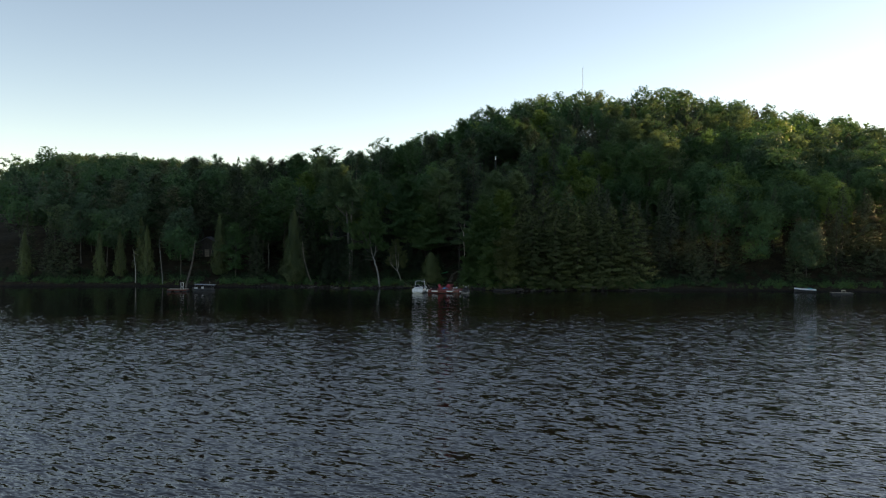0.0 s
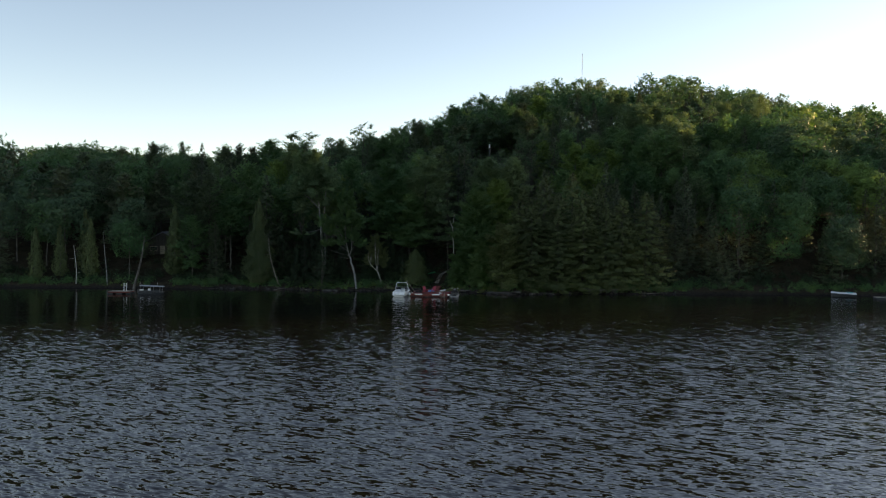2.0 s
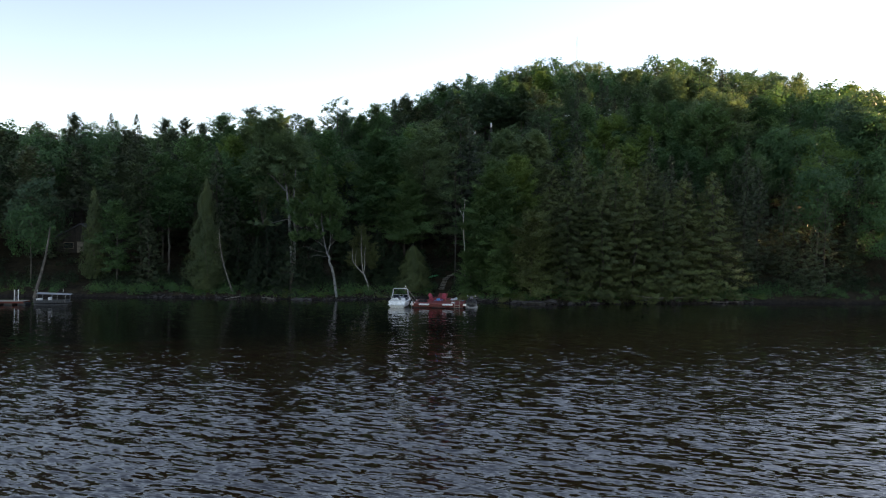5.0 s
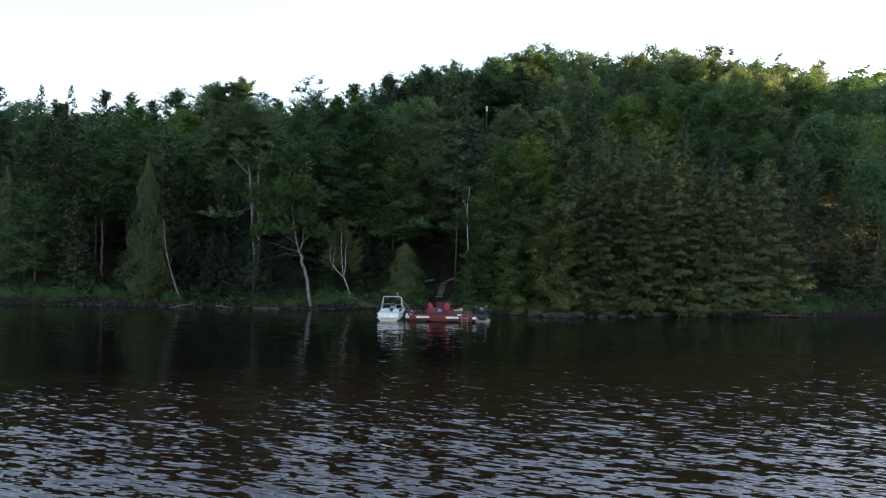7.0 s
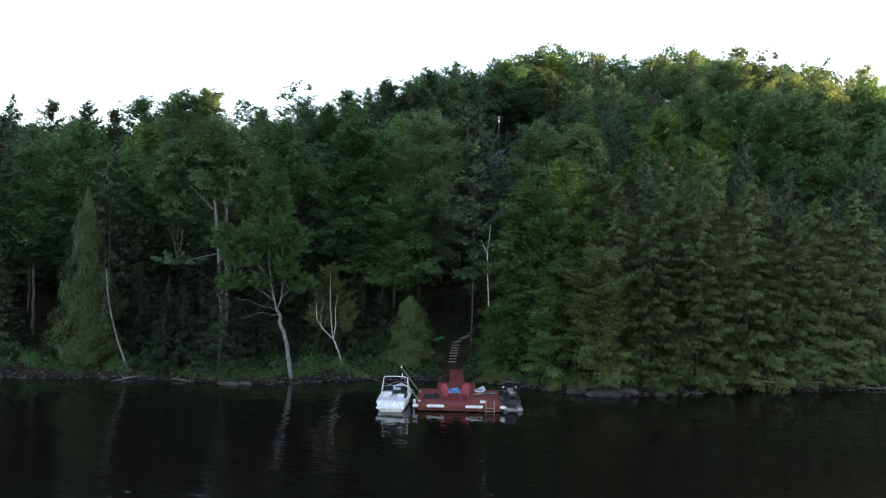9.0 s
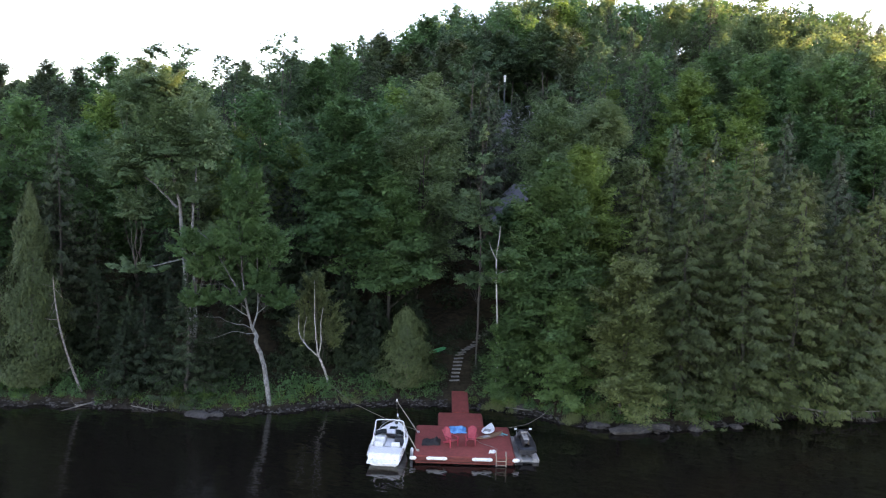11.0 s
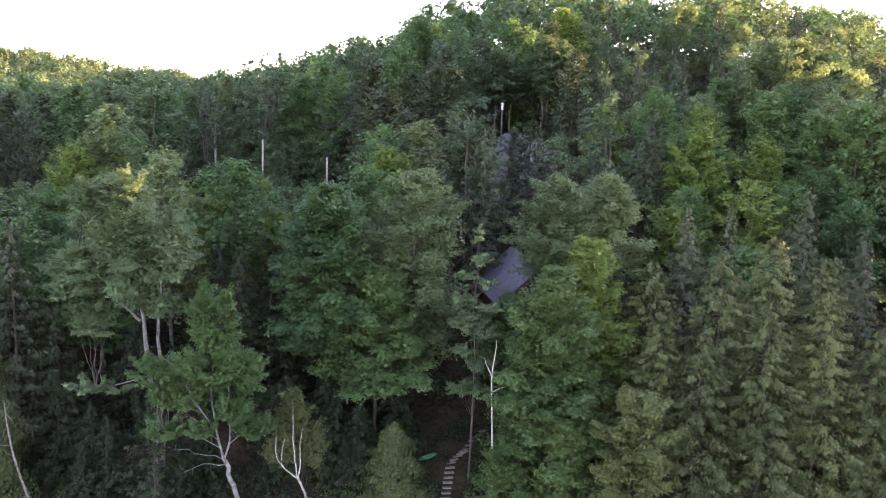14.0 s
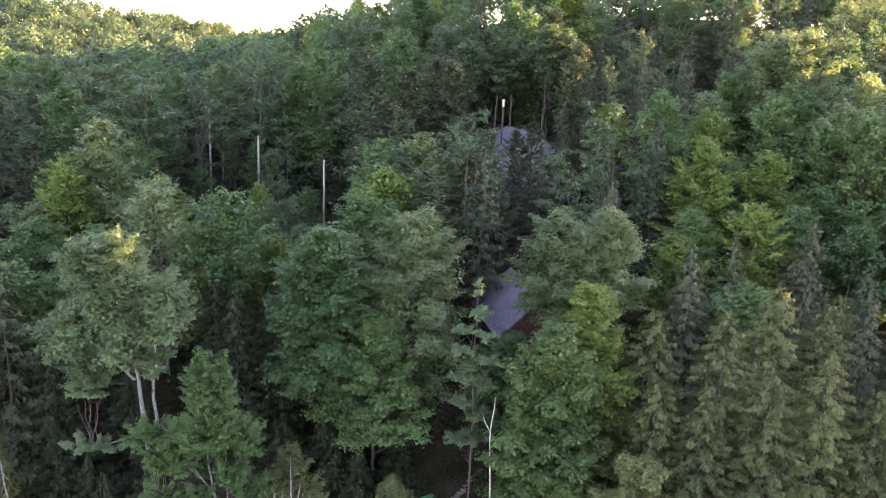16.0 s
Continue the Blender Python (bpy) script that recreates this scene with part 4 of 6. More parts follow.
def arc(pts, n=24):
    """A smooth line through a few points."""
    pts = np.asarray(pts, float)
    s = np.linspace(0, len(pts) - 1, n)
    out = np.stack([np.interp(s, range(len(pts)), pts[:, i]) for i in range(3)], 1)
    for _ in range(3):
        out[1:-1] = (out[:-2] + 2 * out[1:-1] + out[2:]) / 4
    return out


def loft(sections, closed=False):
    """A skin over sections of equally many points."""
    bm = bmesh.new()
    rows = [[bm.verts.new(p) for p in s] for s in sections]
    for a, b in zip(rows, rows[1:]):
        n = len(a)
        for i in range(n if closed else n - 1):
            bm.faces.new((a[i], a[(i + 1) % n], b[(i + 1) % n], b[i]))
    return bm


def thing(name, label, category, m=None, group=""):
    ob = tagged(new(name), label, category, group)
    if m is not None:
        ob.matrix_basis = m
    return ob


RED_DECK = worn("red_deck_paint", (0.19, 0.030, 0.024), (0.25, 0.045, 0.036), 1.3, 0.75, 0.25, 0.004)
RED_TRIM = worn("red_brown_timber", (0.11, 0.022, 0.016), (0.16, 0.035, 0.026), 2.0, 0.8, 0.3, 0.005, (0.3, 1, 1))
RED_PLASTIC = worn("red_chair_plastic", (0.28, 0.022, 0.038), (0.36, 0.034, 0.054), 4.0, 0.5, 0.1, 0.002)
WHITE_HULL = worn("white_gelcoat", (0.74, 0.76, 0.77), (0.78, 0.80, 0.81), 1.0, 0.28, 0.03, 0.002)
WHITE_VINYL = worn("white_vinyl", (0.62, 0.64, 0.655), (0.70, 0.715, 0.72), 3.0, 0.55, 0.1, 0.004)
FENDER = worn("white_fender", (0.70, 0.70, 0.70), (0.82, 0.82, 0.81), 4.0, 0.5, 0.1, 0.003)
DARK = worn("dark_interior", (0.015, 0.018, 0.022), (0.04, 0.045, 0.05), 3.0, 0.6, 0.2, 0.004)
GREY_PLASTIC = worn("grey_plastic", (0.20, 0.195, 0.19), (0.32, 0.315, 0.30), 2.0, 0.6, 0.15, 0.004)
BLACK = worn("black_plastic", (0.012, 0.012, 0.014), (0.035, 0.035, 0.04), 3.0, 0.4, 0.2, 0.004)
METAL = worn("brushed_aluminium", (0.50, 0.50, 0.50), (0.68, 0.68, 0.67), 6.0, 0.35, 0.1, 0.002, metal=1.0)
TIMBER = worn("weathered_timber", (0.20, 0.17, 0.13), (0.36, 0.32, 0.26), 2.0, 0.85, 0.4, 0.006, (0.4, 3, 3))
DEAD_WOOD = worn("grey_dead_wood", (0.07, 0.062, 0.055), (0.27, 0.25, 0.225), 5, 0.9, 0.8, 0.02)
BLUE_TARP = worn("blue_tarpaulin", (0.03, 0.20, 0.46), (0.07, 0.34, 0.62), 3.0, 0.45, 0.4, 0.02)
BLACK_CLOTH = worn("black_cloth", (0.006, 0.006, 0.007), (0.02, 0.02, 0.02), 4.0, 0.9, 0.5, 0.02)
GREEN_PLASTIC = worn("green_plastic", (0.02, 0.30, 0.12), (0.04, 0.42, 0.18), 2.0, 0.5, 0.1, 0.004)
BROWN_BOARD = worn("brown_board", (0.14, 0.075, 0.04), (0.22, 0.12, 0.065), 2.0, 0.6, 0.2, 0.004)
ROPE = worn("pale_rope", (0.16, 0.145, 0.12), (0.28, 0.26, 0.22), 9.0, 0.9, 0.4, 0.003)
STONE = worn("grey_shore_stone", (0.022, 0.020, 0.020), (0.072, 0.066, 0.062), 2.4, 0.85, 0.6, 0.03)
STEP_STONE = worn("pale_step_timber", (0.12, 0.11, 0.095), (0.23, 0.215, 0.19), 2.5, 0.85, 0.4, 0.01)
WALL_RED = worn("dark_red_boards", (0.058, 0.020, 0.018), (0.092, 0.034, 0.030), 1.5, 0.8, 0.3, 0.006, (1, 1, 0.2))
WALL_GREY = worn("grey_boards", (0.22, 0.23, 0.25), (0.34, 0.35, 0.37), 1.5, 0.8, 0.3, 0.006, (1, 1, 0.2))
ROOF = worn("slate_grey_roofing", (0.085, 0.085, 0.11), (0.15, 0.15, 0.18), 1.2, 0.75, 0.4, 0.01)
TEAL = worn("teal_hull", (0.03, 0.27, 0.30), (0.06, 0.38, 0.40), 2.0, 0.35, 0.1, 0.002)
GLASS = material("tinted_glass", (0.03, 0.04, 0.045), 0.06)
GLASS.node_tree.nodes["Principled BSDF"].inputs["Specular IOR Level"].default_value = 0.6

# ---- the floating dock ----
DOCK_TURN = pose(1.22, 150.72, 0, 0, 0, -6) @ Matrix.Diagonal((1, 0.93, 1, 1))
dock = thing("floating_dock", "red painted floating dock with white bumpers on calm water", "dock", DOCK_TURN)
part("deck", box((6.15, 6.3, 0.09), (0, 0, 0.455), 0.02), RED_DECK, dock)
for sx, sy, px, py in ((6.2, 0.08, 0, -3.19), (6.2, 0.08, 0, 3.19), (0.08, 6.3, -3.115, 0), (0.08, 6.3, 3.115, 0)):
    part("fascia", box((sx, sy, 0.26), (px, py, 0.30), 0.012), RED_TRIM, dock)
part("rub_board", box((6.0, 0.14, 0.07), (0, -3.28, 0.12), 0.015), RED_TRIM, dock, "lower brown rub board at the waterline")
for fx in (-2.2, 0, 2.2):
    for fy in (-2.2, 0, 2.2):
        part("float", box((1.5, 1.5, 0.42), (fx, fy, 0.0), 0.06), DARK, dock)
landing = thing("dock_landing", "square red landing section joining dock and ramp", "dock", pose(1.57, 155.13, 0, 0, 0, -6))
part("deck", box((3.05, 2.95, 0.09), (0, 0, 0.455), 0.02), RED_DECK, landing)
for sx, sy, px, py in ((3.1, 0.07, 0, 1.5), (0.07, 2.95, -1.55, 0), (0.07, 2.95, 1.55, 0)):
    part("fascia", box((sx, sy, 0.24), (px, py, 0.30), 0.012), RED_TRIM, landing)
for fx in (-0.75, 0.75):
    part("float", box((1.1, 2.2, 0.42), (fx, 0, 0.0), 0.06), DARK, landing)
gang = thing("boarding_ramp", "narrow red boarding ramp from landing to bank", "ramp", pose(2.0, 158.97, 0.63, 3.4, 0, -6))
part("deck", box((1.17, 4.6, 0.07), (0, 0, 0), 0.015), RED_DECK, gang)
for s in (-1, 1):
    part("stringer", box((0.06, 4.55, 0.18), (s * 0.60, 0, -0.06), 0.01), RED_TRIM, gang)


def bumper(x0, x1, y, z, r=0.105, vertical=False):
    bm = bmesh.new()
    if vertical:
        prof = [(0, -0.3), (0.06, -0.3), (r, -0.22), (r, 0.22), (0.06, 0.3), (0, 0.3)]
        pts = [(x0, y, z + q) for _, q in prof]
    else:
        prof = [(0, 0), (0.05, 0), (r, 0.09), (r, (x1 - x0) - 0.09), (0.05, x1 - x0), (0, x1 - x0)]
        pts = [(x0 + q, y, z) for _, q in prof]
    rings = []
    for (rad, _), p in zip(prof, pts):
        rad = max(rad, 0.004)
        ang = [i * math.tau / 12 for i in range(12)]
        rings.append([(p[0] + (rad * math.cos(a) if vertical else 0), p[1] + rad * (math.sin(a) if vertical else math.cos(a)), p[2] + (0 if vertical else rad * math.sin(a))) for a in ang])
    bm.free()
    return loft(rings, True)


for x0, x1 in ((-2.32, -1.05), (0.47, 1.73)):
    t = thing("dock_bumper", "long white foam bumper along the dock edge", "bumper", DOCK_TURN, "white dock bumpers")
    part("body", bumper(x0, x1, -3.34, 0.40), FENDER, t, smooth=True)
    for q in (x0 + 0.2, x1 - 0.2):
        part("strap", box((0.05, 0.23, 0.23), (q, -3.33, 0.40), 0.03), WHITE_VINYL, t)
for cx in (-3.35, 2.95):
    t = thing("dock_bumper", "short white corner bumper on the dock", "bumper", DOCK_TURN, "white dock bumpers")
    part("body", bumper(cx, cx + 0.42, -3.33, 0.40, 0.12), FENDER, t, smooth=True)
t = thing("dock_bumper", "upright white bumper hung beside the boat", "bumper", DOCK_TURN, "white dock bumpers")
part("body", bumper(-3.25, 0, -2.2, 0.35, 0.1, True), FENDER, t, smooth=True)

ladder = thing("dock_ladder", "weathered tan swimming ladder on the dock edge", "ladder", DOCK_TURN)
for x in (1.95, 2.55):
    part("rail", pipe(arc([(x, -2.85, 0.5), (x, -2.9, 0.8), (x, -3.2, 0.85), (x, -3.36, 0.72), (x, -3.4, 0.2), (x, -3.4, -0.6)], 22), 0.028), TIMBER, ladder, smooth=True)
for z in (0.35, 0.08, -0.2):
    part("rung", rod((1.95, -3.4, z), (2.55, -3.4, z), 0.024), TIMBER, ladder, smooth=True)

for base, tip in (((-1.62, 152.35, 0.5), (-2.97, 154.3, 2.08)), ((-1.9, 148.85, 0.5), (-3.05, 151.2, 2.0))):
    whip = thing("mooring_pole", "slanted pale mooring pole reaching over the boat", "pole", None, "mooring poles")
    part("pole", rod(base, tip, 0.036, None, 0.024), TIMBER, whip, smooth=True)
    part("base_clamp", box((0.16, 0.16, 0.12), (base[0] + 0.03, base[1], 0.55), 0.02), METAL, whip)
    part("tip_knob", rod((tip[0], tip[1], tip[2] - 0.02), (tip[0], tip[1], tip[2] + 0.14), 0.06, None, 0.03), FENDER, whip)


def chair(m):
    """A slatted garden chair with a fan back and wide arms."""
    c = thing("garden_chair", "red plastic slatted garden chair on the dock facing the lake", "chair", m, "red chairs on the dock")
    for i in range(5):
        x = (i - 2) * 0.112
        top = 1.0 - 0.035 * (i - 2) ** 2
        bm = loft([[(x * (0.8 + 0.35 * s) - 0.058, 0.24 + 0.36 * s, 0.30 + (top - 0.30) * s), (x * (0.8 + 0.35 * s) + 0.058, 0.24 + 0.36 * s, 0.30 + (top - 0.30) * s),
                    (x * (0.8 + 0.35 * s) + 0.058, 0.27 + 0.36 * s, 0.31 + (top - 0.30) * s), (x * (0.8 + 0.35 * s) - 0.058, 0.27 + 0.36 * s, 0.31 + (top - 0.30) * s)] for s in (0, 0.5, 0.92, 1.0)], True)
        bmesh.ops.holes_fill(bm, edges=bm.edges)
        part("back_slat", bm, RED_PLASTIC, c)
    for i in range(5):
        part("seat_slat", box((0.54, 0.095, 0.025), (0, -0.28 + i * 0.115, 0.40 - i * 0.025), 0.008, (-12, 0, 0)), RED_PLASTIC, c)
    for s in (-1, 1):
        part("armrest", box((0.13, 0.72, 0.028), (s * 0.34, -0.02, 0.56), 0.012), RED_PLASTIC, c)
        part("front_leg", box((0.05, 0.10, 0.56), (s * 0.31, -0.30, 0.28), 0.01), RED_PLASTIC, c)
        part("rear_leg", box((0.045, 0.85, 0.10), (s * 0.28, 0.12, 0.23), 0.01, (-19, 0, 0)), RED_PLASTIC, c)
    part("back_rail", box((0.62, 0.03, 0.08), (0, 0.40, 0.55), 0.01), RED_PLASTIC, c)
    return c


chair(pose(0.32, 149.8, 0.5, 0, 0, 30) @ Matrix.Diagonal((0.95, 1, 1.06, 1)))
chair(pose(1.62, 149.95, 0.5, 0, 0, -14) @ Matrix.Diagonal((0.95, 1, 1.06, 1)))


def heap(name, label, category, x0, x1, y0, y1, h, mat, seed):
    """A crumpled cloth."""
    n, g = 18, np.random.default_rng(seed)
    bm = bmesh.new()
    rows = []
    for i in range(n):
        row = []
        for j in range(n):
            u, v = i / (n - 1), j / (n - 1)
            edge = min(u, 1 - u, v, 1 - v)
            lift = h * min(1, edge * 5) * (0.35 + 0.65 * abs(noise.noise((u * 3.2 + seed, v * 2.6, seed)) * 1.8)) + h * 0.25 * noise.noise((u * 9, v * 9, seed))
            wob = 0.06 * noise.noise((u * 5, v * 5, seed + 9.0))
            row.append(bm.verts.new((x0 + (x1 - x0) * (u + wob) + 0.12 * (v - 0.5), y0 + (y1 - y0) * (v + wob), 0.505 + max(0.006, lift))))
        rows.append(row)
    for a, b in zip(rows, rows[1:]):
        for i in range(n - 1):
            bm.faces.new((a[i], b[i], b[i + 1], a[i + 1]))
    made = bmesh.ops.extrude_face_region(bm, geom=list(bm.faces))
    for v in made["geom"]:
        if isinstance(v, bmesh.types.BMVert):
            v.co.z = max(0.502, v.co.z - 0.004)
    ob = part(name, bm, mat, smooth=True)
    return tagged(ob, label, category)


heap("tarpaulin", "crumpled bright blue tarpaulin lying on the dock", "tarpaulin", 0.5, 1.68, 152.1, 153.5, 0.24, BLUE_TARP, 4)
# the black heap stands in for a dark shape that was not identified
heap("black_heap", "low black heap standing in for an unclear dark shape", "cover", -1.5, -0.3, 149.8, 150.9, 0.34, BLACK_CLOTH, 11)
heap("towel", "small crumpled white cloth near the ladder", "towel", 2.55, 2.95, 148.3, 148.65, 0.22, WHITE_VINYL, 6)


def board(name, label, m, length, width, thick, mat):
    secs = []
    for s in np.linspace(0, 1, 15):
        w = width / 2 * max(0.02, math.sin(math.pi * min(1, 0.5 * (s / 0.45) if s < 0.45 else 0.5 + 0.5 * (s - 0.45) / 0.55)) ** 0.6)
        k = 0.12 * (2 * s - 1) ** 4
        secs.append([(w * math.cos(a), (s - 0.5) * length, k + thick * math.sin(a) * 0.5) for a in np.linspace(0, math.tau, 12, endpoint=False)])
    bm = loft(secs, True)
    bmesh.ops.holes_fill(bm, edges=bm.edges)
    b = thing(name, label, "board", m)
    part("hull", bm, mat, b, smooth=True)
    part("deck_pad", box((width * 0.55, length * 0.3, 0.012), (0, -length * 0.18, thick * 0.5 + 0.002), 0.004), GREY_PLASTIC, b)
    return b


board("brown_paddle_board", "brown paddle board lying flat on the dock", pose(3.05, 151.4, 0.56, 0, 0, -55), 2.4, 0.66, 0.1, BROWN_BOARD)
board("white_paddle_board", "white paddle board resting across another board", pose(3.1, 152.3, 0.68, 0, 0, -20), 2.1, 0.85, 0.13, WHITE_HULL)
fins = thing("swim_fins", "pair of grey-green swim fins on the deck", "fins", pose(3.95, 151.6, 0.5, 0, 0, 30))
for i in (-1, 1):
    bm = loft([[(i * 0.16 - w, y, 0.03 + z), (i * 0.16 + w, y, 0.03 + z), (i * 0.16 + w, y, 0.07 + z), (i * 0.16 - w, y, 0.07 + z)] for y, w, z in ((-0.3, 0.05, 0.05), (-0.05, 0.06, 0.03), (0.1, 0.09, 0.0), (0.4, 0.13, 0.0))], True)
    bmesh.ops.holes_fill(bm, edges=bm.edges)
    part("fin", bm, GREY_PLASTIC if i < 0 else TEAL, fins)


def rope(name, label, pts, r=0.014):
    ob = part(name, pipe(arc(pts, 30), r, None, 5), ROPE, smooth=True)
    return tagged(ob, label, "rope", "mooring ropes")


rope("mooring_rope", "pale mooring rope tied from birch to dock", [(-8.1, 162.2, 1.35), (-6.2, 159.0, 0.62), (-3.7, 155.7, 0.4), (-1.62, 152.6, 0.55)])
rope("mooring_rope", "pale mooring rope from dock corner to bank", [(4.55, 153.1, 0.52), (6.3, 154.6, 0.3), (7.8, 156.3, 0.45), (9.0, 157.6, 0.95)])
rope("deck_rope", "loose rope trailing across the red deck", [(2.1, 150.8, 0.515), (2.3, 150.1, 0.515), (2.9, 149.5, 0.515), (3.2, 148.9, 0.515), (2.8, 148.6, 0.515)])
rope("bow_line", "thin line from mooring pole down to bow", [(-2.97, 154.28, 2.08), (-2.97, 153.8, 1.6), (-2.98, 153.1, 1.06)], 0.01)

# ---- the motorboat ----
boat = thing("motorboat", "white open motorboat with a tube arch moored stern out", "boat", pose(-4.08, 147.35, 0.0, 0, 0, -10.5))
LEN = 6.0


def half(y):
    s = y / LEN
    return 1.0 + 0.12 * min(1, s / 0.25) if s < 0.45 else 1.12 * max(0.0, 1 - ((s - 0.45) / 0.55) ** 2.3)


def sheer(y):
    return 0.72 + 0.30 * (y / LEN) ** 1.5


ys = [0.35, 0.9, 1.6, 2.3, 3.0, 3.6, 4.2, 4.8, 5.3, 5.7, 5.93, 6.0]
outer = []
for y in ys:
    w, g = max(half(y), 0.02), sheer(y)
    keel = -0.35 + 0.55 * max(0, (y - 4.2) / 1.8) ** 2
    side = [(w, g), (w * 1.0, g - 0.10), (w * 0.96, g - 0.14), (w * 0.86, 0.10 + 0.12 * y / LEN), (w * 0.45, keel * 0.5), (0.0, keel)]
    outer.append([(x, y, z) for x, z in side] + [(-x, y, z) for x, z in side[-2::-1]])
bm = loft(outer)
bm.faces.new([v for v in bm.verts][:11])
part("hull", bm, WHITE_HULL, boat, smooth=False)
part("rub_rail", pipe([(max(half(y), 0.02) + 0.01, y, sheer(y) - 0.1) for y in ys] + [(-max(half(y), 0.02) - 0.01, y, sheer(y) - 0.1) for y in ys[::-1]], 0.022), GREY_PLASTIC, boat)
for s in (-1, 1):
    bm = loft([[(s * half(y), y, sheer(y)), (s * half(y) * 0.98, y, sheer(y) + 0.035), (s * (half(y) - 0.17), y, sheer(y) + 0.03), (s * (half(y) - 0.19), y, 0.34)] for y in (1.45, 2.0, 2.6, 3.2, 3.55)])
    part("gunwale", bm, WHITE_HULL, boat)
bm = loft([[(x * max(half(y), 0.03), y, sheer(y) + 0.035 + 0.09 * (1 - x * x) * (1 - (y - 3.5) / 3)) for x in np.linspace(-1, 1, 9)] for y in (3.5, 4.0, 4.6, 5.1, 5.5, 5.8, 5.95, 6.0)])
part("foredeck", bm, WHITE_HULL, boat, smooth=True)
part("bow_hatch", box((0.5, 0.5, 0.03), (0, 4.5, sheer(4.5) + 0.12), 0.01), GLASS, boat, "dark tinted hatch")
part("floor", box((1.9, 2.2, 0.04), (0, 2.5, 0.34)), GREY_PLASTIC, boat)
part("sun_pad", box((2.0, 1.1, 0.16), (0, 0.92, 0.72), 0.05), WHITE_VINYL, boat)
part("swim_platform", box((1.94, 0.72, 0.10), (0, 0.12, 0.36), 0.04), WHITE_HULL, boat)
part("transom_step", box((1.6, 0.12, 0.25), (0, 0.42, 0.52), 0.03), WHITE_HULL, boat)
for s in (-1, 1):
    part("seat_base", box((0.56, 0.5, 0.3), (s * 0.52, 1.9, 0.5), 0.05), WHITE_VINYL, boat)
    part("seat_back", box((0.54, 0.16, 0.48), (s * 0.52, 1.68, 0.82), 0.07, (8, 0, 0)), WHITE_VINYL, boat)
    part("console", box((0.62, 0.55, 0.5), (s * 0.6, 3.1, 0.68), 0.06), WHITE_HULL if s < 0 else DARK, boat)
    bm = loft([[(s * 0.28, 3.45, 0.98), (s * 0.62, 3.42, 0.97), (s * 0.98, 3.0, 0.93)], [(s * 0.28, 3.25, 1.36), (s * 0.58, 3.22, 1.36), (s * 0.9, 2.85, 1.32)]])
    bmesh.ops.solidify(bm, geom=list(bm.faces), thickness=0.015)
    part("windscreen_pane", bm, GLASS, boat, "tinted windscreen pane")
    part("windscreen_frame", pipe([(s * 0.28, 3.45, 0.98), (s * 0.28, 3.25, 1.37), (s * 0.58, 3.22, 1.37), (s * 0.92, 2.84, 1.33), (s * 1.0, 3.0, 0.93)], 0.02), METAL, boat)
    part("deck_bolt", rod((s * 0.7, 0.3, 0.41), (s * 0.7, 0.3, 0.44), 0.03), DARK, boat)
    part("arch_leg", rod((s * 1.02, 2.2, 0.74), (s * 0.88, 2.66, 2.06), 0.026), WHITE_HULL, boat)
    part("arch_brace", rod((s * 1.0, 3.2, 0.9), (s * 0.89, 2.7, 2.0), 0.022), METAL, boat)
    part("speaker", rod((s * 0.42, 2.6, 1.98), (s * 0.42, 2.78, 1.98), 0.10), DARK, boat)
part("walkway", box((0.5, 1.5, 0.08), (0, 2.75, 0.62), 0.03), WHITE_VINYL, boat)
part("arch_top", pipe(arc([(-0.88, 2.66, 2.04), (-0.8, 2.68, 2.12), (0, 2.7, 2.15), (0.8, 2.68, 2.12), (0.88, 2.66, 2.04)], 16), 0.03), WHITE_HULL, boat, smooth=True)
bm = bmesh.new()
for i in range(20):
    a, b = i * math.tau / 20, (i + 1) * math.tau / 20
    rod((0.5 + 0.17 * math.cos(a), 2.75 + 0.08 * math.sin(a), 0.98 + 0.15 * math.sin(a)), (0.5 + 0.17 * math.cos(b), 2.75 + 0.08 * math.sin(b), 0.98 + 0.15 * math.sin(b)), 0.016, bm, None, 5)
part("steering_wheel", bm, BLACK, boat)
for s in (-1, 1):
    part("bow_rail", pipe(arc([(s * 0.95, 3.7, sheer(3.7)), (s * 0.9, 4.0, sheer(4) + 0.24), (s * 0.62, 5.0, sheer(5) + 0.26), (s * 0.1, 5.85, sheer(5.85) + 0.2), (s * 0.05, 5.9, sheer(5.9))], 18), 0.014), METAL, boat, smooth=True)

# ---- the water scooter on its float ----
pad = thing("scooter_float", "grey plastic drive-on float beside the dock", "float", pose(5.05, 150.2, 0, 0, 0, -3))
for s in (-1, 1):
    part("pontoon", box((0.42, 4.3, 0.34), (s * 0.52, 0, 0.05), 0.08), GREY_PLASTIC, pad)
part("cradle", box((0.66, 4.0, 0.18), (0, -0.1, 0.0), 0.04), GREY_PLASTIC, pad)
ski = thing("water_scooter", "black and grey water scooter parked on its float", "water scooter", pose(5.1, 150.0, 0.16, 0, 0, -3) @ Matrix.Diagonal((1.14, 1.08, 1.15, 1)))
secs = []
for y, w, top, low in ((-1.45, 0.48, 0.40, 0.12), (-0.8, 0.56, 0.44, 0.04), (0, 0.58, 0.46, 0.02), (0.7, 0.52, 0.52, 0.06), (1.2, 0.32, 0.58, 0.18), (1.5, 0.06, 0.62, 0.40)):
    secs.append([(w, y, top - 0.08), (w * 0.9, y, top), (-w * 0.9, y, top), (-w, y, top - 0.08), (-w * 0.6, y, low + 0.08), (0, y, low), (w * 0.6, y, low + 0.08)])
bm = loft(secs, True)
bmesh.ops.holes_fill(bm, edges=bm.edges)
part("hull", bm, BLACK, ski)
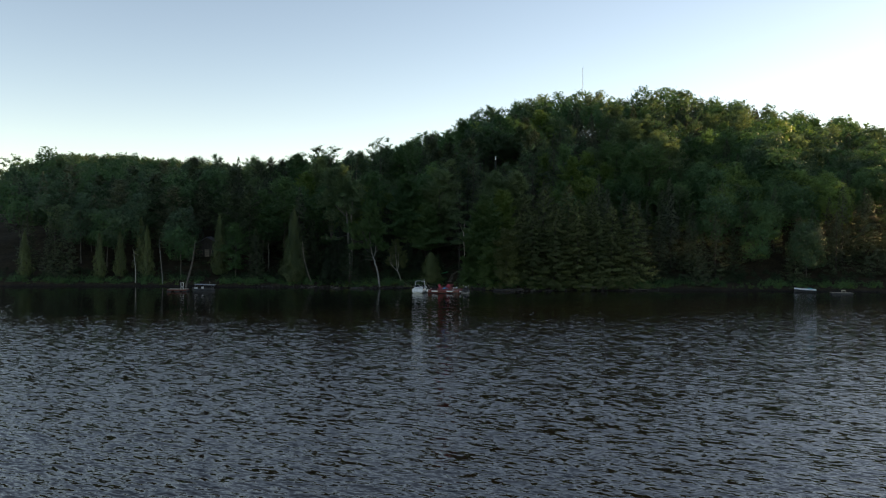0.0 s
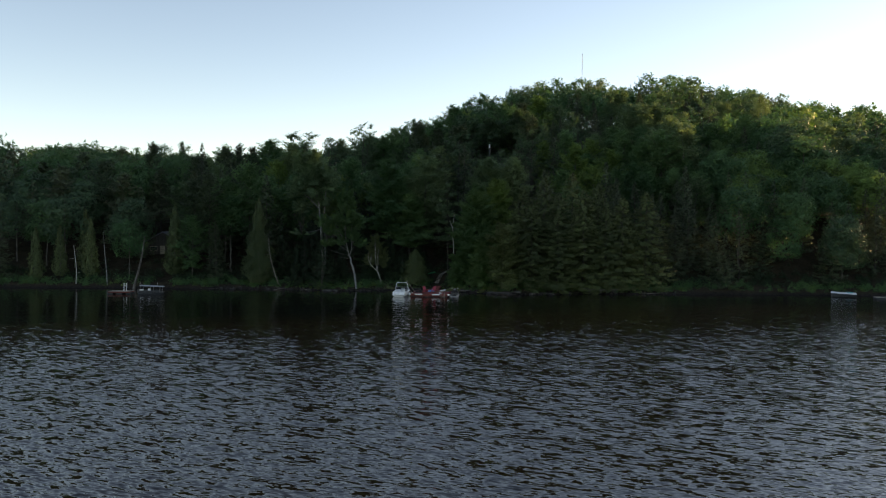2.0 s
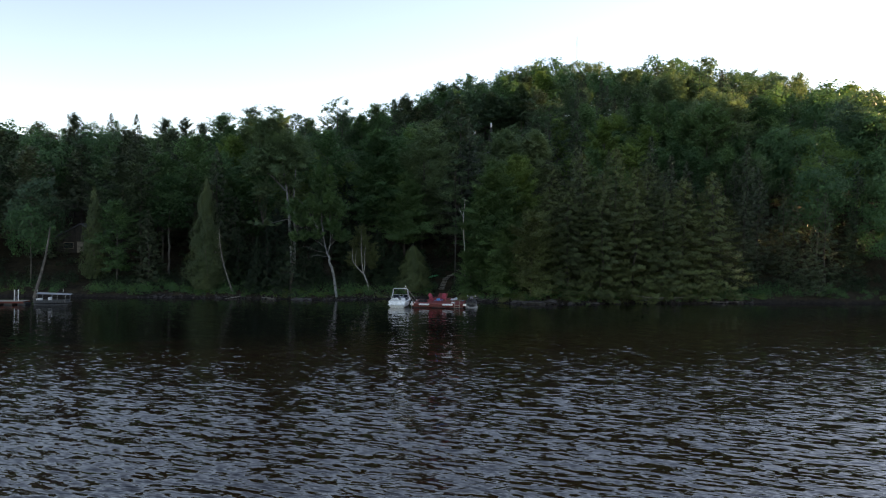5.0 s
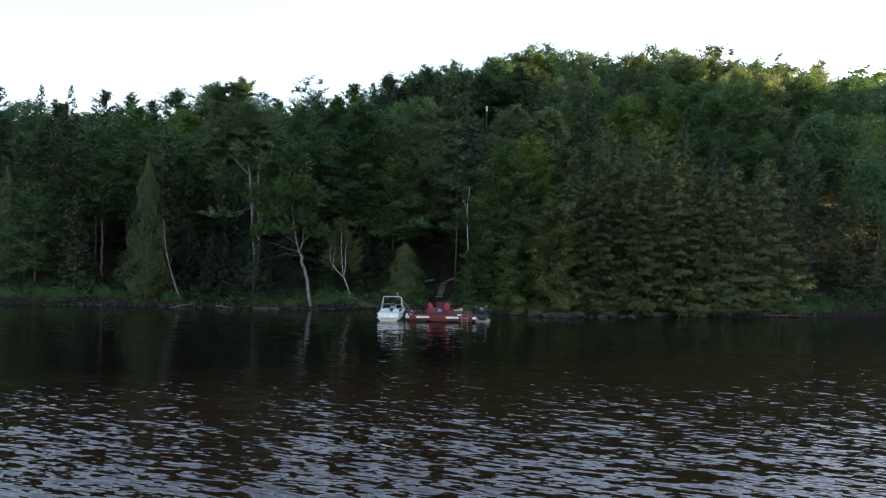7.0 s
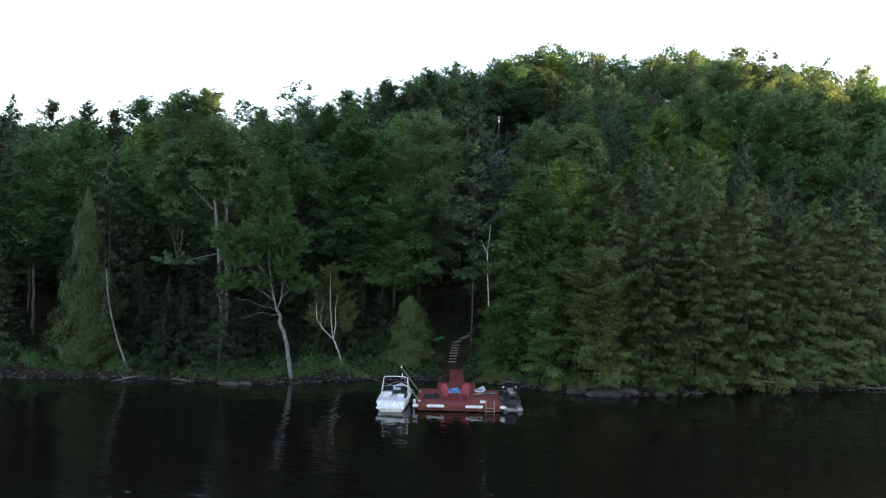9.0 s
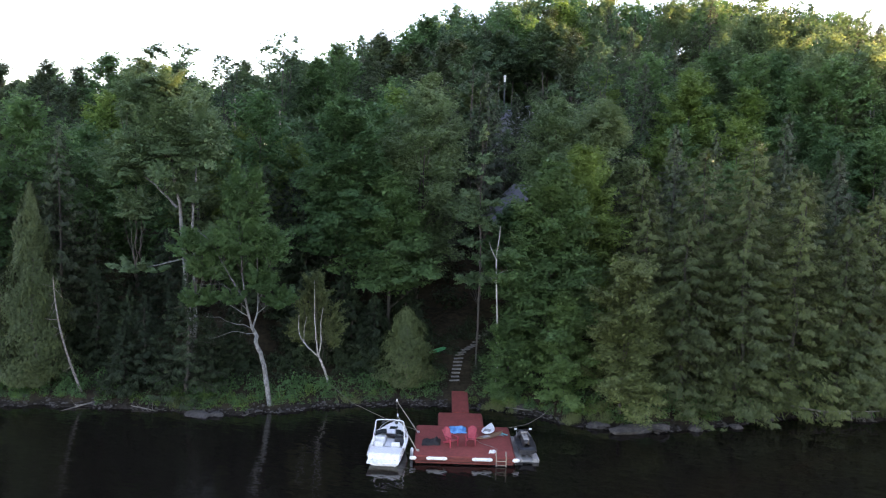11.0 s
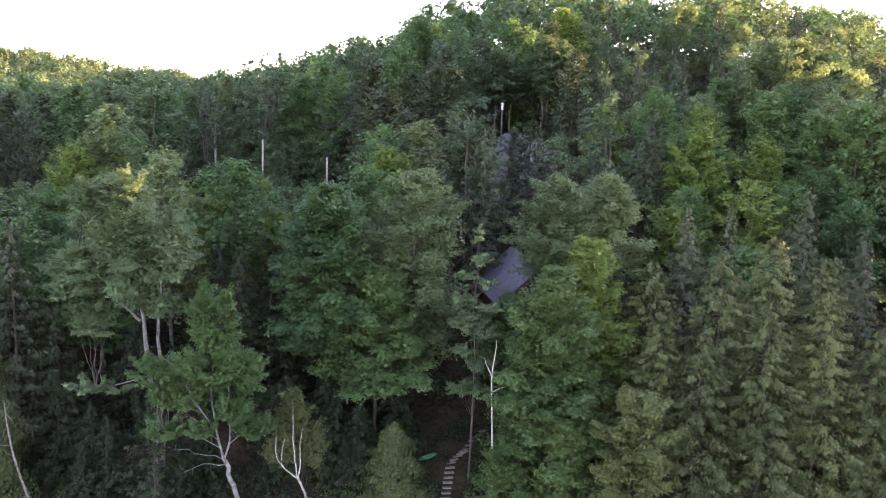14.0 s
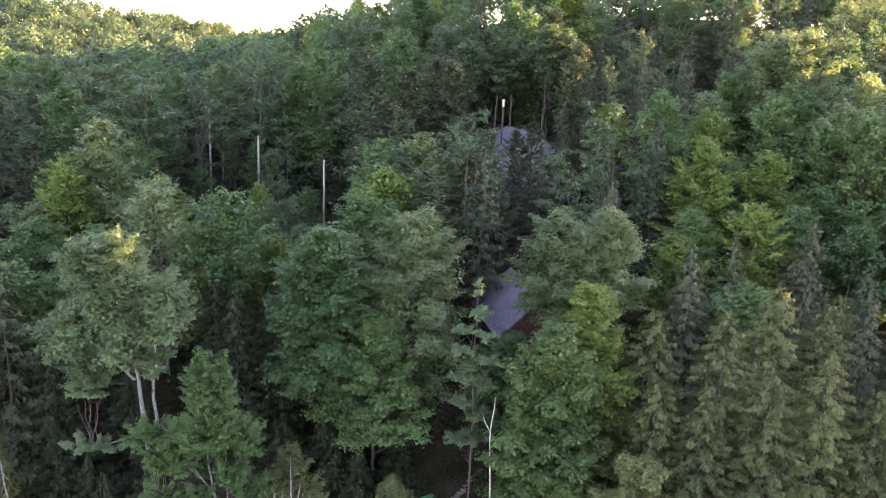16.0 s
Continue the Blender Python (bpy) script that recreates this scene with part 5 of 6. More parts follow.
secs = [[(w * math.cos(a), y, 0.42 + h * max(0, math.sin(a)) ** 0.8) for a in np.linspace(0, math.pi, 9)] for y, w, h in ((-0.95, 0.12, 0.2), (-0.8, 0.22, 0.36), (-0.3, 0.22, 0.34), (0.1, 0.2, 0.40), (0.3, 0.2, 0.36))]
bm = loft(secs)
bmesh.ops.holes_fill(bm, edges=bm.edges)
part("saddle", bm, BLACK, ski, smooth=True)
secs = [[(w * math.cos(a), y, 0.45 + h * max(0, math.sin(a)) ** 0.7) for a in np.linspace(0, math.pi, 9)] for y, w, h in ((0.3, 0.3, 0.34), (0.55, 0.36, 0.44), (0.9, 0.32, 0.34), (1.25, 0.2, 0.2), (1.45, 0.06, 0.12))]
bm = loft(secs)
bmesh.ops.holes_fill(bm, edges=bm.edges)
part("cowl", bm, BLACK, ski, smooth=True)
for s in (-1, 1):
    part("side_stripe", box((0.03, 0.9, 0.07), (s * 0.36, 0.75, 0.62), 0.01, (0, 0, s * 6)), GREY_PLASTIC, ski, "grey side stripe")
part("handlebar", pipe(arc([(-0.42, 0.38, 0.98), (-0.15, 0.5, 0.94), (0.15, 0.5, 0.94), (0.42, 0.38, 0.98)], 12), 0.025), BLACK, ski)
for s in (-1, 1):
    part("mirror", box((0.16, 0.06, 0.10), (s * 0.42, 0.75, 0.92), 0.03), WHITE_HULL, ski, "pale mirror housing")
part("rear_deck", box((0.8, 0.5, 0.04), (0, -1.32, 0.44), 0.015), DARK, ski, "dark rear deck mat")
for y in (-0.55, 0.0):
    part("seat_pad", box((0.30, 0.42, 0.06), (0, y, 0.765), 0.028), GREY_PLASTIC, ski, "grey seat pad")
part("dash", box((0.34, 0.16, 0.10), (0, 0.42, 0.83), 0.03), GREY_PLASTIC, ski, "grey dash panel")

# ---- the neighbours' landings ----
m = pose(-49.4, 148.9, 0, 0, 0, 3)
nd = thing("small_dock", "low weathered timber dock at the neighbour's shore", "dock", m)
for i in range(11):
    part("plank", box((0.30, 2.0, 0.04), (-1.6 + i * 0.32, 0, 0.42), 0.006), TIMBER, nd)
for y in (-0.95, 0.95):
    part("beam", box((3.55, 0.07, 0.2), (0, y, 0.30), 0.01), RED_TRIM, nd)
for x in (-1.5, 0, 1.5):
    part("float", box((0.9, 1.6, 0.4), (x, 0, 0.02), 0.05), DARK, nd)
lad = thing("dock_ladder", "white ladder standing raised on timber dock", "ladder", m @ pose(0, 0, 0.12) @ Matrix.Diagonal((1, 1, 0.74, 1)))
for x in (0.75, 1.2):
    part("rail", rod((x, -0.9, 0.44), (x, -0.8, 2.25), 0.032), WHITE_HULL, lad)
for i in range(5):
    part("rung", rod((0.75, -0.88 + i * 0.02, 0.8 + i * 0.32), (1.2, -0.88 + i * 0.02, 0.8 + i * 0.32), 0.022), WHITE_HULL, lad)
pb = thing("pontoon_boat", "small grey pontoon boat with a flat canopy", "boat", pose(-44.4, 148.6, 0, 0, 0, 4) @ Matrix.Diagonal((0.86, 0.86, 0.7, 1)))
for y in (-0.75, 0.75):
    part("pontoon", bumper(-2.2, 2.2, y, 0.08, 0.2), DARK, pb, smooth=True)
part("deck", box((4.5, 2.1, 0.08), (0, 0, 0.46), 0.01), DARK, pb)
for y in (-1.0, 1.0):
    part("side_panel", box((3.9, 0.05, 0.4), (-0.1, y, 0.70), 0.01), DARK, pb)
for x in (-1.7, 0.2, 1.9):
    for y in (-0.95, 0.95):
        part("canopy_post", rod((x, y, 0.5), (x, y, 2.0), 0.022), GREY_PLASTIC, pb)
part("canopy", loft([[(-1.9 + k * 4.4, y * (1 - 0.5 * k), 1.96 + 0.16 * math.cos(y * 1.4) - 0.22 * k) for y in np.linspace(-1.1, 1.1, 7)] + [(-1.9 + k * 4.4, y * (1 - 0.5 * k), 1.92 + 0.16 * math.cos(y * 1.4) - 0.22 * k) for y in np.linspace(1.1, -1.1, 7)] for k in (0, 0.5, 1)], True), WALL_GREY, pb, "sagging grey cloth canopy")
part("seat", box((0.6, 0.7, 0.4), (-1.6, -0.5, 0.95), 0.08), WHITE_VINYL, pb)
part("helm", box((0.4, 0.5, 0.8), (-0.2, -0.5, 0.95), 0.08), WHITE_VINYL, pb)
part("outboard_motor", box((0.35, 0.4, 0.75), (-2.35, 0, 0.75), 0.08), BLACK, pb)
part("flag_pole", rod((-1.7, -0.95, 2.0), (-1.7, -0.95, 2.7), 0.02), METAL, pb)
part("flag_pole", rod((1.0, 0.95, 2.0), (1.0, 0.95, 2.7), 0.02), METAL, pb)


def skiff(name, label, m, length, beam, mat, cover):
    sk = thing(name, label, "boat", m)
    secs = []
    for s in np.linspace(0, 1, 9):
        w = beam / 2 * (0.9 + 0.1 * min(1, s * 4)) * (1 - max(0, (s - 0.5) / 0.5) ** 2.2) + 0.02
        g = 0.50 + 0.2 * s * s
        y = (s - 0.5) * length
        secs.append([(w, y, g), (w * 0.85, y, 0.08), (0, y, -0.15), (-w * 0.85, y, 0.08), (-w, y, g)])
    bm = loft(secs)
    bmesh.ops.holes_fill(bm, edges=bm.edges)
    part("hull", bm, mat, sk)
    rims = secs
    secs = [[(x * (s[0][0]), s[0][1], s[0][2] + 0.02 + 0.22 * (1 - x * x)) for x in np.linspace(-1, 1, 7)] for s in secs]
    part("cover", loft(secs), cover, sk, smooth=True)
    part("seat_cover", box((beam * 0.6, length * 0.22, 0.16), (0, -length * 0.26, 0.78), 0.06), TEAL, sk, "teal cloth seat cover")
    part("rub_rail", pipe([(q[0][0] + 0.01, q[0][1], q[0][2]) for q in rims] + [(-q[0][0] - 0.01, q[0][1], q[0][2]) for q in rims[::-1]], 0.03), WHITE_HULL, sk)
    part("windscreen", box((beam * 0.7, 0.04, 0.34), (0, length * 0.06, 0.98), 0.01, (-25, 0, 0)), GLASS, sk)
    return sk


skiff("runabout_boat", "small dark runabout with white deck and teal seat cover", pose(71.4, 155.0, 0, 0, 0, 82), 3.9, 1.6, DARK, WHITE_VINYL)
rd = thing("small_dock", "low dark timber float with a pale seat", "dock", pose(76.4, 150.6, 0, 0, 0, -8))
for i in range(12):
    part("plank", box((0.30, 1.7, 0.04), (-1.75 + i * 0.32, 0, 0.36), 0.006), TIMBER, rd)
part("float", box((3.7, 1.4, 0.4), (0, 0, 0.1), 0.06), DARK, rd)
bench = thing("dock_bench", "weathered slatted bench on a low timber float", "bench", pose(76.9, 150.7, 0.38) @ Matrix.Diagonal((0.8, 0.8, 0.6, 1)))
part("seat", box((1.1, 0.42, 0.05), (0, 0, 0.42), 0.015), TIMBER, bench)
part("backrest", box((1.1, 0.05, 0.4), (0, 0.2, 0.66), 0.015), TIMBER, bench)
for x in (-0.45, 0.45):
    part("leg", box((0.06, 0.36, 0.4), (x, 0, 0.2), 0.01), TIMBER, bench)

# ---- steps up the bank ----
stairs = thing("garden_stairs", "pale timber steps climbing the wooded bank", "stairs")
PATH_X = [(162.6, 1.95), (164.3, 2.33), (166.1, 2.75), (166.8, 3.6), (167.7, 4.45), (168.7, 5.7), (170.6, 6.1), (172.2, 6.6), (174.0, 7.6)]
g = np.random.default_rng(5)
for i in range(18):
    y = 162.75 + i * 0.47 if i < 8 else 166.3 + (i - 8) * 0.265
    x = float(np.interp(y, [p[0] for p in PATH_X], [p[1] for p in PATH_X]))
    turn = 3 if i < 7 else 14 if i == 7 else 26
    part("step", box((g.uniform(0.66, 0.82), 0.24, 0.10), (x, y, float(land(x, y)) + 0.05), 0.02, (g.normal(0, 2), g.normal(0, 2), turn + g.normal(0, 3))), STEP_STONE, stairs)
canoe = thing("toy_canoe", "upturned bright green plastic canoe lying on the bank", "canoe", pose(1.0, 166.8, float(land(1.0, 166.8)) + 0.2, 14, 0, -80))
secs = [[(w * math.cos(a), y, h * math.sin(a) + k) for a in np.linspace(0, math.pi, 9)] for y, w, h, k in ((-0.75, 0.03, 0.08, 0.02), (-0.6, 0.16, 0.18, 0), (0, 0.28, 0.24, -0.03), (0.6, 0.16, 0.18, 0), (0.75, 0.03, 0.08, 0.02))]
bm = loft(secs)
bmesh.ops.solidify(bm, geom=list(bm.faces), thickness=0.02)
part("hull", bm, GREEN_PLASTIC, canoe, smooth=True)
part("keel", box((0.03, 1.2, 0.03), (0, 0, 0.22), 0.01), GREEN_PLASTIC, canoe)


# ---- houses among the trees ----
def house(name, label, m, w, d, h, rise, wall, roof, over=0.5):
    """A gabled house, ridge along its y."""
    ho = thing(name, label, "house", m)
    bm = loft([[(-w / 2, y, -1.5), (w / 2, y, -1.5), (w / 2, y, h), (0, y, h + rise), (-w / 2, y, h)] for y in (-d / 2, d / 2)], True)
    bmesh.ops.holes_fill(bm, edges=bm.edges)
    part("wall", bm, wall, ho)
    for s in (-1, 1):
        k = rise / (w / 2)
        e = w / 2 + over
        bm = loft([[(0, y, h + rise + 0.03), (s * e, y, h - over * k + 0.03), (s * e, y, h - over * k + 0.17), (0, y, h + rise + 0.19)] for y in (-d / 2 - over, d / 2 + over)], True)
        bmesh.ops.holes_fill(bm, edges=bm.edges)
        part("roof_slope", bm, roof, ho)
    for x, z, ww, hh in ((-w * 0.24, h * 0.55, w * 0.2, h * 0.35), (w * 0.24, h * 0.55, w * 0.2, h * 0.35)):
        win = part("window_frame", box((ww, 0.08, hh), (x, -d / 2 - 0.03, z), 0.01), TIMBER, ho)
        part("pane", box((ww - 0.16, 0.06, hh - 0.16), (x, -d / 2 - 0.06, z)), GLASS, win)
    part("door", box((0.95, 0.07, 2.05), (0, -d / 2 - 0.03, 1.05), 0.01), TIMBER, ho)
    return ho


CABIN_Z = float(land(11, 176)) - 0.2
cabin = house("cabin", "dark red board cabin with a grey roof among maples", pose(10.9, 180.2, CABIN_Z, 0, 0, 4), 6.6, 9.5, 13.4 - CABIN_Z, 3.1, WALL_RED, ROOF)
part("porch_floor", box((6.6, 2.2, 0.15), (0, -5.85, 0.9), 0.01), TIMBER, cabin)
for x in (-3.1, -1.5, 0, 1.5, 3.1):
    part("porch_post", box((0.1, 0.1, 2.2), (x, -6.8, 0.85), 0.01), WALL_RED, cabin)
part("porch_rail", box((6.4, 0.07, 0.07), (0, -6.8, 1.92), 0.01), WALL_RED, cabin)
HZ = float(land(15.5, 215)) - 0.2
up_house = house("hill_house", "pale house half hidden in the hillside trees", pose(17.0, 216.5, HZ, 0, 0, 12), 9, 8, 27.2 - HZ - 2.2, 2.2, WALL_GREY, ROOF)
part("chimney_pipe", rod((-3.6, -2.6, 25.0 - HZ), (-3.6, -2.6, 30.5 - HZ), 0.12), DARK, up_house, "thin black chimney pipe")
part("chimney_head", rod((-3.6, -2.6, 30.5 - HZ), (-3.6, -2.6, 31.3 - HZ), 0.17), METAL, up_house, "shiny metal chimney head")
part("chimney_cap", rod((-3.6, -2.6, 31.25 - HZ), (-3.6, -2.6, 31.45 - HZ), 0.26, None, 0.1), METAL, up_house)
LZ = float(land(-20, 206)) - 0.2
house("shed", "small grey shed in a clearing below the poles", pose(-20.6, 206.5, LZ, 0, 0, -20), 5, 4.5, 2.5, 1.6, WALL_GREY, ROOF)
SZ = float(land(31, 212)) - 0.2
house("shed", "blue-grey garden shed under hillside trees", pose(31, 212, SZ, 0, 0, 10), 3.6, 4, 2.6, 1.4, WALL_GREY, ROOF)

NZ = float(land(-53, 177)) - 0.3
house("cottage", "dark brown cottage in the trees above the neighbour's dock", pose(-53.0, 180.0, NZ, 0, 0, 8), 7.0, 6.0, 2.7, 2.0, DARK_BARK, ROOF)

# ---- poles and wires ----
TOPS = []
for x, y, top in ((-24.5, 222.4, 28.3), (-17.3, 216.0, 25.6), (-8.5, 206.1, 24.0)):
    z = float(land(x, y)) - 0.5
    up = thing("utility_pole", "plain grey timber utility pole in the woods", "pole", pose(x, y, z), "utility poles")
    part("pole", rod((0, 0, 0), (0, 0, top - z), 0.16, None, 0.11), TIMBER, up, smooth=True)
    part("insulator", rod((0.14, 0, top - z - 0.5), (0.14, 0, top - z - 0.25), 0.05), DARK, up)
    TOPS.append((x, y, top))
ends = [(-60, 226, 27)] + [TOPS[0]] + [TOPS[1]] + [TOPS[2]] + [(8, 196, 19)]
for a, b in zip(ends[1:], ends[2:]):
    for drop, low in ((0.3, 1.2), (1.6, 2.1)) if b[0] < -10 else ((0.3, 1.3),):
        s = np.linspace(0, 1, 16)
        pts = [(a[0] + (b[0] - a[0]) * k, a[1] + (b[1] - a[1]) * k, a[2] + (b[2] - a[2]) * k - drop - low * 4 * k * (1 - k)) for k in s]
        tagged(part("power_line", pipe(pts, 0.025, None, 4), DARK), "dark sagging power line between utility poles", "cable", "power lines")
MZ = float(land(55, 325)) - 0.5
mast = thing("radio_mast", "slender lattice radio mast on the hilltop", "mast", pose(55.1, 324.8, MZ))
H = 77.6 - MZ
feet = [(0.35 * math.cos(a), 0.35 * math.sin(a)) for a in (0.5, 2.6, 4.7)]
for x, y in feet:
    part("leg", rod((x, y, 0), (x * 0.5, y * 0.5, H), 0.025, None, None, 5), GREY_PLASTIC, mast)
for i in range(14):
    k, k2 = i / 14, (i + 1) / 14
    a, b = feet[i % 3], feet[(i + 1) % 3]
    part("brace", rod((a[0] * (1 - k / 2), a[1] * (1 - k / 2), k * H), (b[0] * (1 - k2 / 2), b[1] * (1 - k2 / 2), k2 * H), 0.018, None, None, 4), GREY_PLASTIC, mast)

# ---- the bank: dead wood, stones, shrubs ----
dead = thing("dead_birch", "tall bare white birch stem beside the steps", "tree", pose(4.95, 161.1, float(land(4.95, 161.1)) - 0.3))
v, q = tube(arc([(0.15, 0, 0), (0.16, 0, 3), (0.05, 0.05, 6), (-0.1, 0.05, 8.5), (-0.2, 0.1, 10.4), (-0.1, 0.1, 11.6), (0.04, 0.1, 12.4), (0.05, 0.1, 13.2)], 22), np.linspace(0.085, 0.02, 22) * (1 + 0.1 * np.sin(np.arange(22) * 2.3)), 8)
piece("trunk", v, q, BIRCH_BARK, dead, smooth=True)
for line, radii in (([(-0.19, 0.1, 10.6), (-0.6, 0.1, 11.4), (-0.8, 0.1, 12.0)], [0.05, 0.03, 0.01]), ([(-0.1, 0.1, 9.4), (0.5, 0.1, 9.7), (0.9, 0, 9.8)], [0.04, 0.02, 0.008]),
                    ([(-0.05, 0.05, 8.6), (-0.5, 0.0, 9.1), (-0.7, 0, 9.2)], [0.03, 0.015, 0.006])):
    piece("branch", *tube(np.array(line), radii, 5), BIRCH_BARK, dead, smooth=True)


def snag(name, label, x, y, line, radii, twigs, seed, mat=DEAD_WOOD):
    g = np.random.default_rng(seed)
    sn = thing(name, label, "dead tree", pose(x, y, float(land(x, y))))
    line = arc(line, 12)
    v, q = tube(line, np.interp(np.linspace(0, 1, 12), np.linspace(0, 1, len(radii)), radii), 7)
    piece("trunk", v, q, mat, sn, smooth=True)
    for _ in range(twigs):
        p = line[g.integers(1, 11)]
        e = p + g.normal(0, 0.55, 3) + np.array([0, -0.15, 0.1])
        piece("twig", *tube(bent(p, e, 5, -0.15, g), np.linspace(0.022, 0.005, 5), 4), mat, sn)
    return sn


snag("leaning_snag", "grey leaning dead trunk with bare twigs", -26.2, 161.6, [(0, 0, -0.2), (-0.7, 0.1, 1.6), (-1.5, 0.2, 4.0), (-1.9, 0.2, 6.6), (-2.0, 0.2, 8.6)], [0.11, 0.075, 0.03], 26, 2)
snag("leaning_tree", "dark thick trunk leaning over the neighbour's landing", -51.6, 159.4, [(0, 0, -0.4), (0.5, 0.1, 1.8), (1.1, 0.3, 4.0), (1.6, 0.5, 6.8), (1.9, 0.6, 9.5)], [0.24, 0.17, 0.07], 5, 21, BARK)
snag("young_birch", "slim white birch stem leaning by the water", -62.4, 161.0, [(0, 0, -0.3), (0.1, 0.1, 2.0), (-0.1, 0.2, 4.2), (-0.5, 0.3, 7.0)], [0.09, 0.07, 0.03], 4, 22, BIRCH_BARK)
snag("young_birch", "slim pale birch stem among dark shore trees", -56.6, 160.6, [(0, 0, -0.3), (-0.2, 0.1, 3.0), (-0.6, 0.2, 6.0), (-0.8, 0.3, 9.5)], [0.09, 0.07, 0.03], 4, 23, PALE_BARK)
snag("fallen_branch", "bleached fallen branch lying in the shallows", -25.6, 160.0, [(-1.5, -1.2, 0.0), (-0.4, -0.2, 0.15), (0.6, 0.4, 0.3), (1.5, 0.7, 0.35)], [0.03, 0.06, 0.04], 6, 3)
snag("fallen_branch", "bleached fallen branch lying on the bank", -21.2, 159.2, [(-0.9, 0.4, 0.2), (0, 0, 0.15), (1.0, -0.4, 0.05)], [0.03, 0.05, 0.02], 4, 4)
snag("fallen_branch", "bleached driftwood pole along the waterline", 7.0, 158.0, [(-1.6, 0.5, 0.2), (0.2, 0.0, 0.1), (2.0, 0.1, 0.15)], [0.05, 0.045, 0.02], 2, 5)
snag("fallen_branch", "bleached driftwood branch along the waterline", 39, 156.6, [(-1.6, 0.2, 0.2), (0.2, 0.0, 0.15), (2.4, 0.3, 0.25)], [0.05, 0.045, 0.02], 3, 15)
roots = thing("exposed_roots", "pale washed-out tree roots hanging over the bank", "roots", pose(29.5, 155.7, 0.1))
g = np.random.default_rng(9)
rt = [tube(arc([(-2.8, 0.7, 0.9), (-1.2, 0.2, 0.75), (0.8, 0.0, 0.5), (3.4, 0.1, 0.55)], 14), np.linspace(0.09, 0.03, 14), 6), tube(arc([(-1.4, 0.3, 0.75), (0.6, -0.1, 0.7), (3.8, -0.1, 0.75)], 12), np.linspace(0.06, 0.03, 12), 5)]
for _ in range(26):
    x = g.uniform(-2.4, 3.4)
    rt.append(tube(bent((x, 0.15, 0.62), (x + g.normal(0.15, 0.2), -0.15 + g.normal(0, 0.12), g.uniform(-0.15, 0.25)), 5, 0.1, g), np.linspace(0.025, 0.008, 5), 4))
for v, q in rt:
    piece("root", v, q, DEAD_WOOD, roots, smooth=True)


def stone_mesh(g, sx, sy, sz, level=2):
    bm = bmesh.new()
    bmesh.ops.create_icosphere(bm, subdivisions=level, radius=1.0)
    o = g.uniform(0, 50)
    cuts = [Vector((g.normal(), g.normal(), g.normal() * 0.8)).normalized() for _ in range(7)]
    for v in bm.verts:
        for c in cuts:
            over = v.co.dot(c) - 0.72
            if over > 0:
                v.co -= c * over * 0.85
        n = noise.noise(v.co * 1.3 + Vector((o, o, o))) * 0.3 + noise.noise(v.co * 3.7 + Vector((o, 0, 0))) * 0.12 + noise.noise(v.co * 9 + Vector((0, o, 0))) * 0.05
        v.co *= 1 + n
        v.co.x, v.co.y, v.co.z = v.co.x * sx, v.co.y * sy, max(v.co.z, -0.5) * sz
    return bm


for x, y, sx, sy, sz in ((11.4, 154.7, 0.9, 0.6, 0.3), (13.5, 153.7, 1.7, 0.8, 0.42), (15.6, 153.7, 0.9, 0.6, 0.3), (18.3, 154.0, 0.6, 0.5, 0.3), (21.5, 154.4, 0.5, 0.4, 0.22), (-17.0, 157.9, 1.2, 0.6, 0.2),
                         (-15.7, 157.8, 0.6, 0.4, 0.2), (24.8, 156.0, 0.5, 0.4, 0.25), (6.6, 158.5, 0.5, 0.3, 0.22)):
    b = part("boulder", stone_mesh(g, sx, sy, sz, 4), STONE, smooth=False)
    b.matrix_basis = pose(x, y, max(0.02, float(land(x, y))) + sz * 0.2, 0, 0, g.uniform(-30, 30))
    tagged(b, "grey weathered boulder at the water's edge", "boulder", "boulders along the shore")
proto = []
for _ in range(4):
    bm = stone_mesh(g, 1, 0.75, 0.55, 1)
    bm.verts.index_update()
    proto.append((np.array([v.co for v in bm.verts]), np.array([[v.index for v in f.verts] for f in bm.faces])))
    bm.free()
bits = []
for _ in range(1300):
    x = g.uniform(-40, 44)
    y = float(shore(x)) + abs(g.normal(0, 0.45)) - 0.15
    bits.append(moved(proto[g.integers(4)], x, y, float(land(x, y)) + 0.02, g.uniform(0, 6), g.uniform(0.05, 0.2) * g.uniform(0.5, 1.2), 1.0))
tagged(piece("shore_stones", *join(bits), STONE, smooth=False), "small grey stones strewn along the waterline", "stones", kind="stuff")


def bush(g, h, r, n, leaf):
    d = unit(g.normal(size=(n, 3)))
    d[:, 2] = np.abs(d[:, 2])
    lump = 1 + 0.3 * np.sin(d * 4 + g.uniform(0, 6, 3)).sum(1, keepdims=True) / 2
    p = d * np.array([r, r, h]) * lump * np.sqrt(g.uniform(0.3, 1, (n, 1)))
    return leaves(p, d * 0.6 + np.array([0, 0, 0.5]) + g.normal(0, 0.5, (n, 3)), leaf * g.uniform(0.6, 1.3, n), 0.6, g)


BUSHES = [bush(np.random.default_rng(i), 1.0, 0.95, 170, 0.17) for i in range(5)]
under, middle, bright = [], [], []
